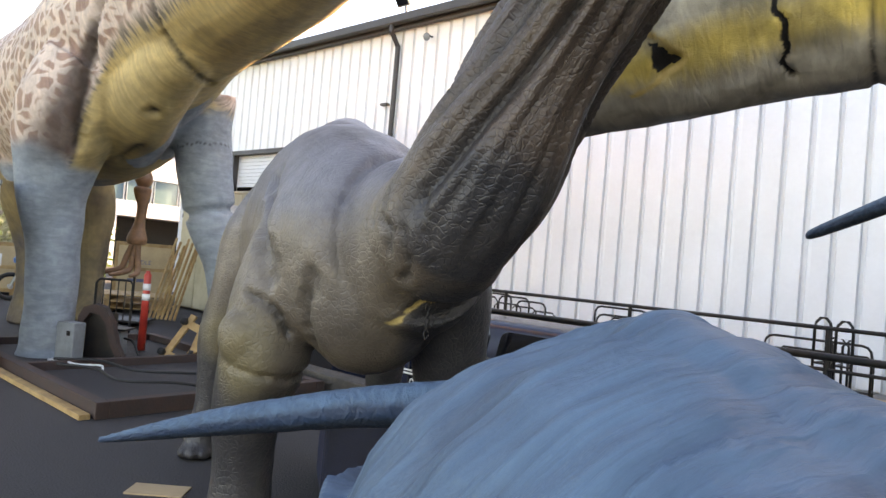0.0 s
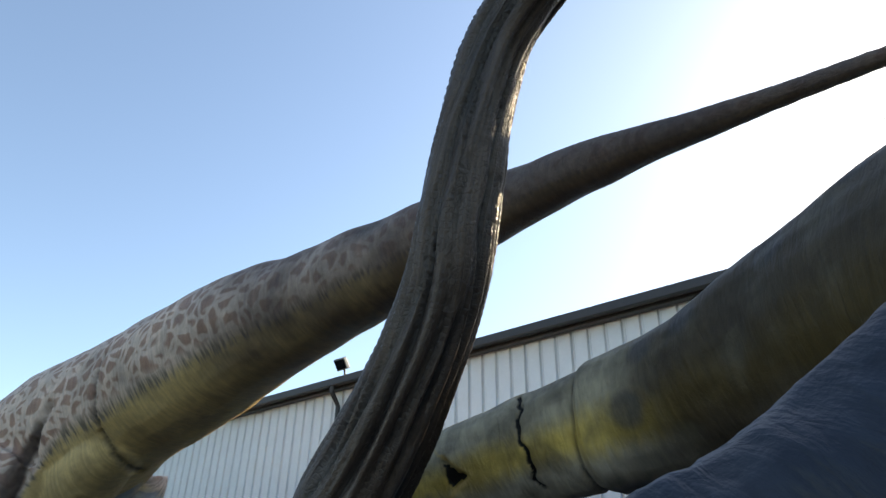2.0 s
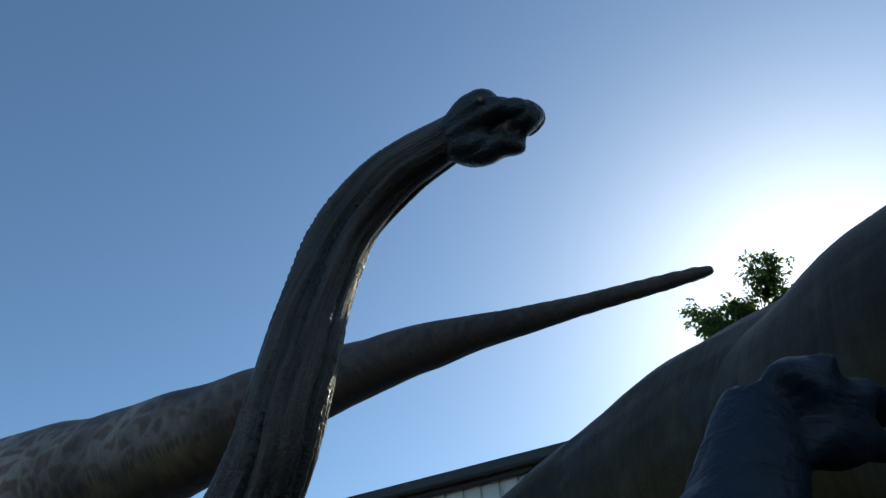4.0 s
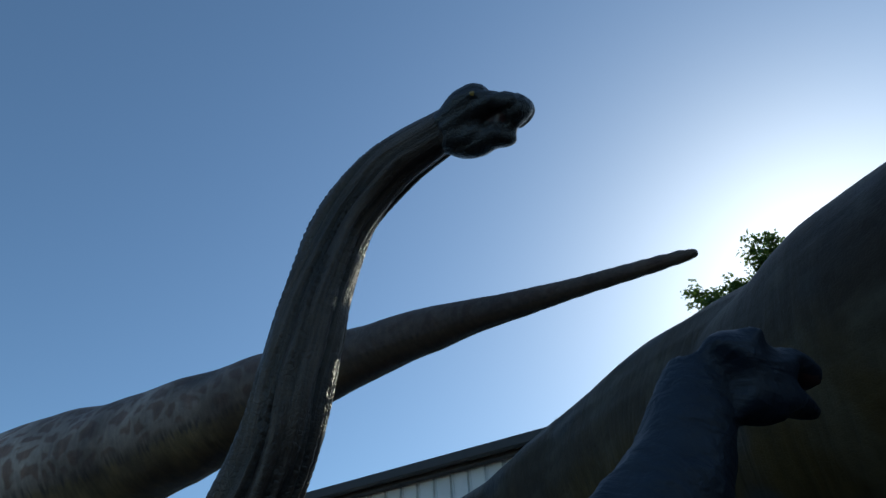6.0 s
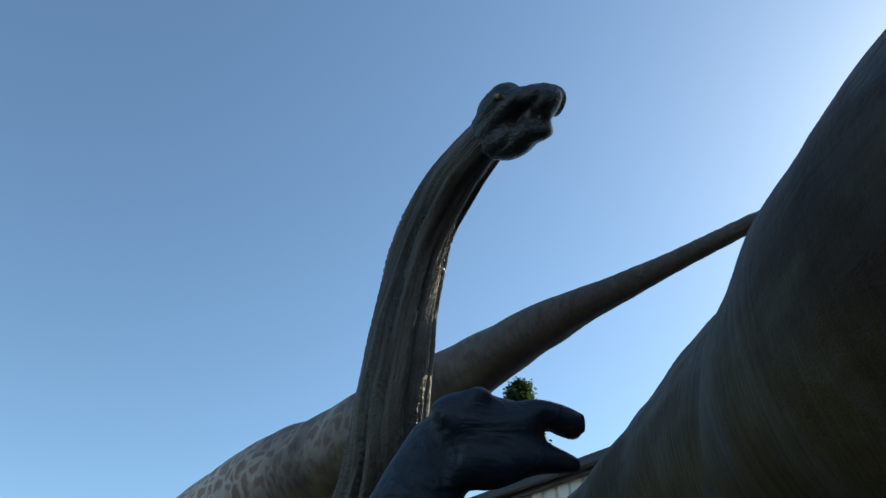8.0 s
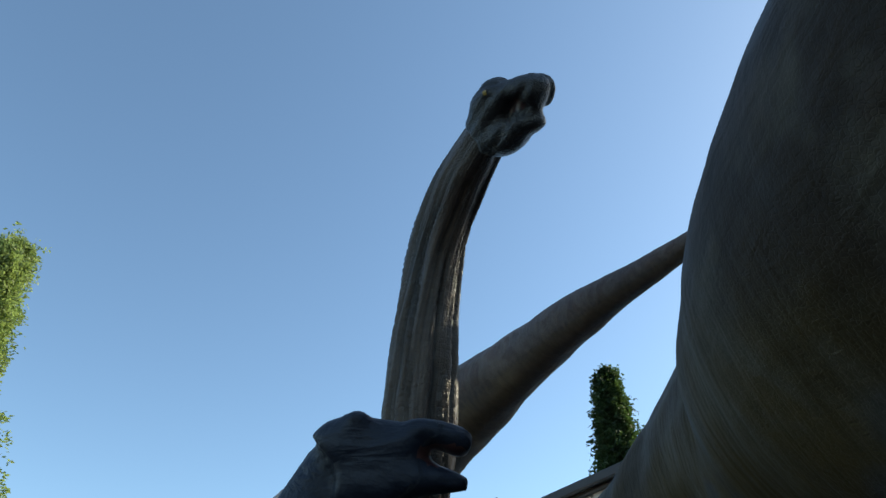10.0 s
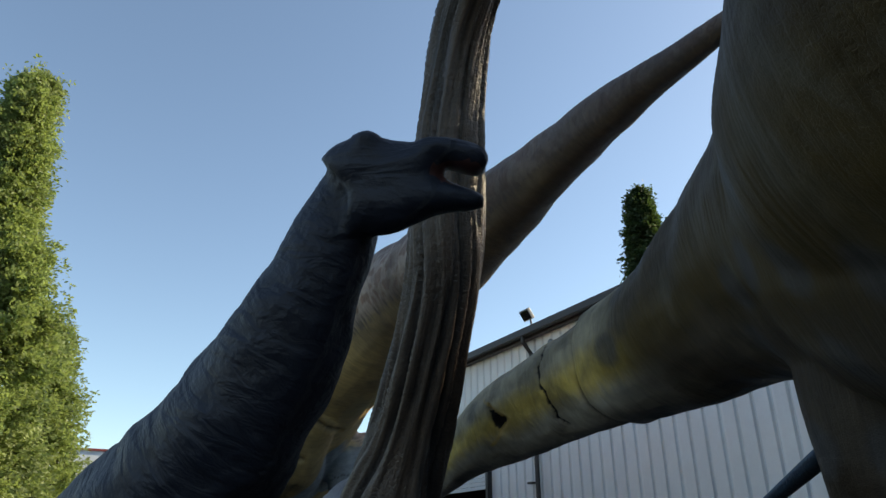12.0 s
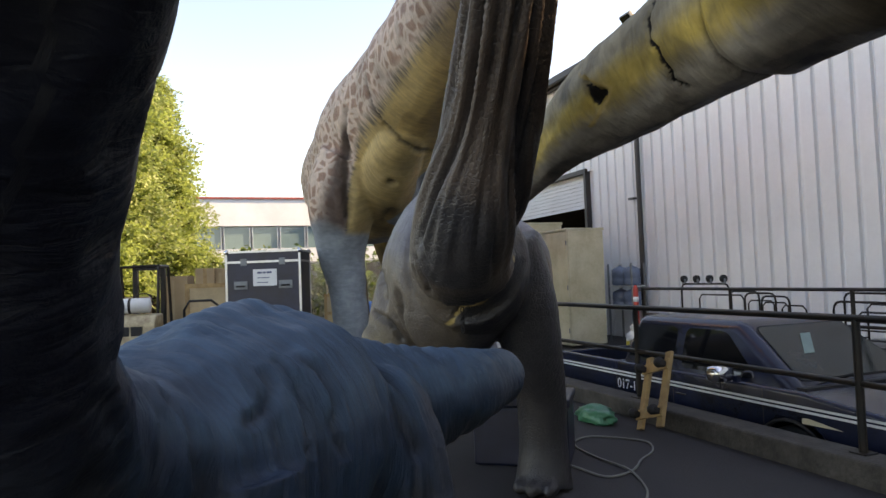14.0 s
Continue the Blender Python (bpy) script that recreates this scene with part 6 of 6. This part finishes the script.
screen = thing("panel_screen", "tall pale panel leaning behind the statue's leg", "panel", pose(-4.35, 13.2, 0, 0, 0, 20))
part("sheet", new_box(0, 0, 0.02, 0.9, 0.05, 2.5, bevel=0.005), WHITE_PAINT, screen)
part("foot", new_box(-0.05, -0.15, 0, 0.95, 0.2, 0.02), BLACK_STEEL, screen)
part("board", new_box(0.35, -0.03, 0.02, 0.9, -0.002, 2.0), PLYWOOD, screen, "tan plywood board")


def forklift():
    f = thing("forklift", "cream forklift seen from behind with a gas tank", "forklift", pose(-10.2, 8.45, 0, 0, 0, 128))
    # local x points to the forks, the counterweight is at the back
    cw = extrude([(-1.0, 0.30), (-1.05, 0.55), (-1.02, 1.05), (-0.90, 1.18), (-0.30, 1.18), (-0.30, 0.30)], -0.58, 0.58, 0.05)
    part("counterweight", cw, CHIPPED, f, "chipped cream counterweight", smooth=False)
    for y in (-0.34, -0.10, 0.14):
        part("vent", new_box(-1.058, y, 0.78, -1.03, y + 0.20, 0.96), RUBBER, f)
    part("chassis", new_box(-0.30, -0.52, 0.30, 1.0, 0.52, 0.72, bevel=0.03), CREAM, f)
    part("seat", new_box(-0.25, -0.25, 0.95, 0.25, 0.25, 1.10, bevel=0.04), RUBBER, f)
    part("seat_base", new_box(-0.25, -0.3, 0.72, 0.3, 0.3, 0.95), CREAM, f)
    tk = part("gas_tank", tube(bmesh.new(), [(-0.78, -0.46, 1.36, 0.06), (-0.78, -0.42, 1.36, 0.15), (-0.78, 0.30, 1.36, 0.15), (-0.78, 0.36, 1.36, 0.06)], 18), WHITE_PAINT, f, "white gas tank lying across", smooth=True)
    part("strap", tube(bmesh.new(), [(-0.78, -0.1, 1.36, 0.155), (-0.78, -0.05, 1.36, 0.155)], 18), BLACK_STEEL, tk)
    for y in (-0.50, 0.46):
        part("guard_leg", rod(bmesh.new(), [(-0.45, y, 1.1), (-0.30, y, 2.15)], 0.03, 8), BLACK_STEEL, f)
        part("guard_leg", rod(bmesh.new(), [(0.85, y, 0.7), (0.55, y, 2.15)], 0.03, 8), BLACK_STEEL, f)
        part("guard_rail", rod(bmesh.new(), [(-0.30, y, 2.15), (0.55, y, 2.15)], 0.03, 8), BLACK_STEEL, f)
    for k in range(6):
        x = -0.28 + k * 0.16
        part("guard_bar", rod(bmesh.new(), [(x, -0.5, 2.15), (x, 0.46, 2.15)], 0.015, 6), BLACK_STEEL, f)
    for y in (-0.33, 0.25):
        part("mast", new_box(1.02, y, 0.1, 1.16, y + 0.10, 2.2, bevel=0.01), BLACK_STEEL, f)
        part("fork_arm", new_box(1.2, y, 0.08, 2.2, y + 0.11, 0.13, bevel=0.01), BLACK_STEEL, f)
    part("mast_beam", new_box(1.02, -0.33, 2.1, 1.16, 0.35, 2.22), BLACK_STEEL, f)
    part("carriage", new_box(1.16, -0.4, 0.1, 1.2, 0.42, 0.6), BLACK_STEEL, f)
    part("steering_wheel", rod(bmesh.new(), [(0.45 + 0.05 * math.cos(a), 0.19 * math.sin(a), 1.42 + 0.17 * math.cos(a)) for a in np.linspace(0, 2 * math.pi, 20)], 0.014, 6), RUBBER, f, smooth=True)
    part("column", rod(bmesh.new(), [(0.7, 0, 0.72), (0.45, 0, 1.42)], 0.03, 8), RUBBER, f)
    part("extinguisher", tube(bmesh.new(), [(-0.36, 0.52, 1.55, 0.05), (-0.36, 0.52, 1.85, 0.05), (-0.36, 0.52, 1.92, 0.02)], 12), RED, f, "red fire extinguisher", smooth=True)
    for x, r in ((-0.62, 0.26), (0.75, 0.32)):
        for y in (-0.60, 0.46):
            part("wheel", tube(bmesh.new(), [(x, y, r, r * 0.85), (x, y + 0.02, r, r), (x, y + 0.13, r, r), (x, y + 0.15, r, r * 0.85)], 20), RUBBER, f, smooth=True)


forklift()
for k, (x, y, w, h) in enumerate(((-10.9, 9.6, 0.62, 1.95), (-10.05, 10.1, 0.75, 2.1), (-11.9, 9.2, 0.7, 1.5))):
    carton = thing("cardboard_box", "tall brown cardboard box standing behind the forklift", "box", pose(x, y, 0, 0, 0, 30 + 7 * k), "cardboard boxes")
    part("carton", new_box(0, 0, 0, w, 0.5, h, bevel=0.008), CARDBOARD, carton)
    part("tape", new_box(w * 0.44, -0.003, h * 0.05, w * 0.52, 0.0, h * 0.95), PLYWOOD, carton)


def motorbike():
    b = thing("motorcycle", "blue and white motorcycle parked by the fence", "motorcycle", pose(-9.6, 15.4, 0, 0, 0, 35))
    for x in (0, 1.3):
        w = part("wheel", rod(bmesh.new(), [(x + 0.28 * math.cos(a), 0, 0.32 + 0.28 * math.sin(a)) for a in np.linspace(0, 2 * math.pi, 22)], 0.05, 8), RUBBER, b, smooth=True)
        part("hub", rod(bmesh.new(), [(x, -0.05, 0.32), (x, 0.05, 0.32)], 0.06, 10), ALU, w)
    part("fork", rod(bmesh.new(), [(0, -0.07, 0.32), (0.25, -0.07, 1.0)], 0.025, 8), ALU, b)
    part("fork", rod(bmesh.new(), [(0, 0.07, 0.32), (0.25, 0.07, 1.0)], 0.025, 8), ALU, b)
    part("engine", new_box(0.42, -0.14, 0.28, 0.88, 0.14, 0.62, bevel=0.05), GREY_METAL, b)
    part("fairing", tube(bmesh.new(), spline([(0.02, 0, 0.92, 0.05), (0.18, 0, 0.95, 0.15), (0.42, 0, 0.88, 0.19), (0.75, 0, 0.86, 0.15), (0.85, 0, 0.8, 0.08)], 5), 14), BLUE_PAINT, b, "bright blue fairing and fuel tank", smooth=True)
    part("seat", tube(bmesh.new(), spline([(0.80, 0, 0.80, 0.10), (1.05, 0, 0.80, 0.13), (1.35, 0, 0.92, 0.10), (1.5, 0, 0.98, 0.04)], 5), 12), RUBBER, b, smooth=True)
    part("handlebar", rod(bmesh.new(), [(0.30, -0.33, 1.05), (0.25, 0, 1.02), (0.30, 0.33, 1.05)], 0.014, 6), BLACK_STEEL, b)
    part("side_stand", rod(bmesh.new(), [(0.65, 0.1, 0.3), (0.62, 0.3, 0.0)], 0.015, 6), BLACK_STEEL, b)


motorbike()
hand = thing("hand_truck", "black tubular platform truck before the crate", "hand truck", pose(-8.35, 8.1, 0, 0, 0, 40))
part("platform", new_box(0, 0, 0.14, 0.9, 0.55, 0.18, bevel=0.01), GREY_METAL, hand)
part("handle", rod(bmesh.new(), [(0, 0, 0.16), (-0.05, 0, 1.25), (0.05, 0, 1.42), (0.45, 0, 1.42), (0.62, 0, 1.28), (0.60, 0, 1.12), (0.30, 0, 1.10)], 0.025, 8), BLACK_STEEL, hand, smooth=True)
for x in (0.12, 0.78):
    for y in (0.06, 0.45):
        part("caster", rod(bmesh.new(), [(x, y, 0.07), (x, y + 0.04, 0.07)], 0.07, 12), RUBBER, hand)
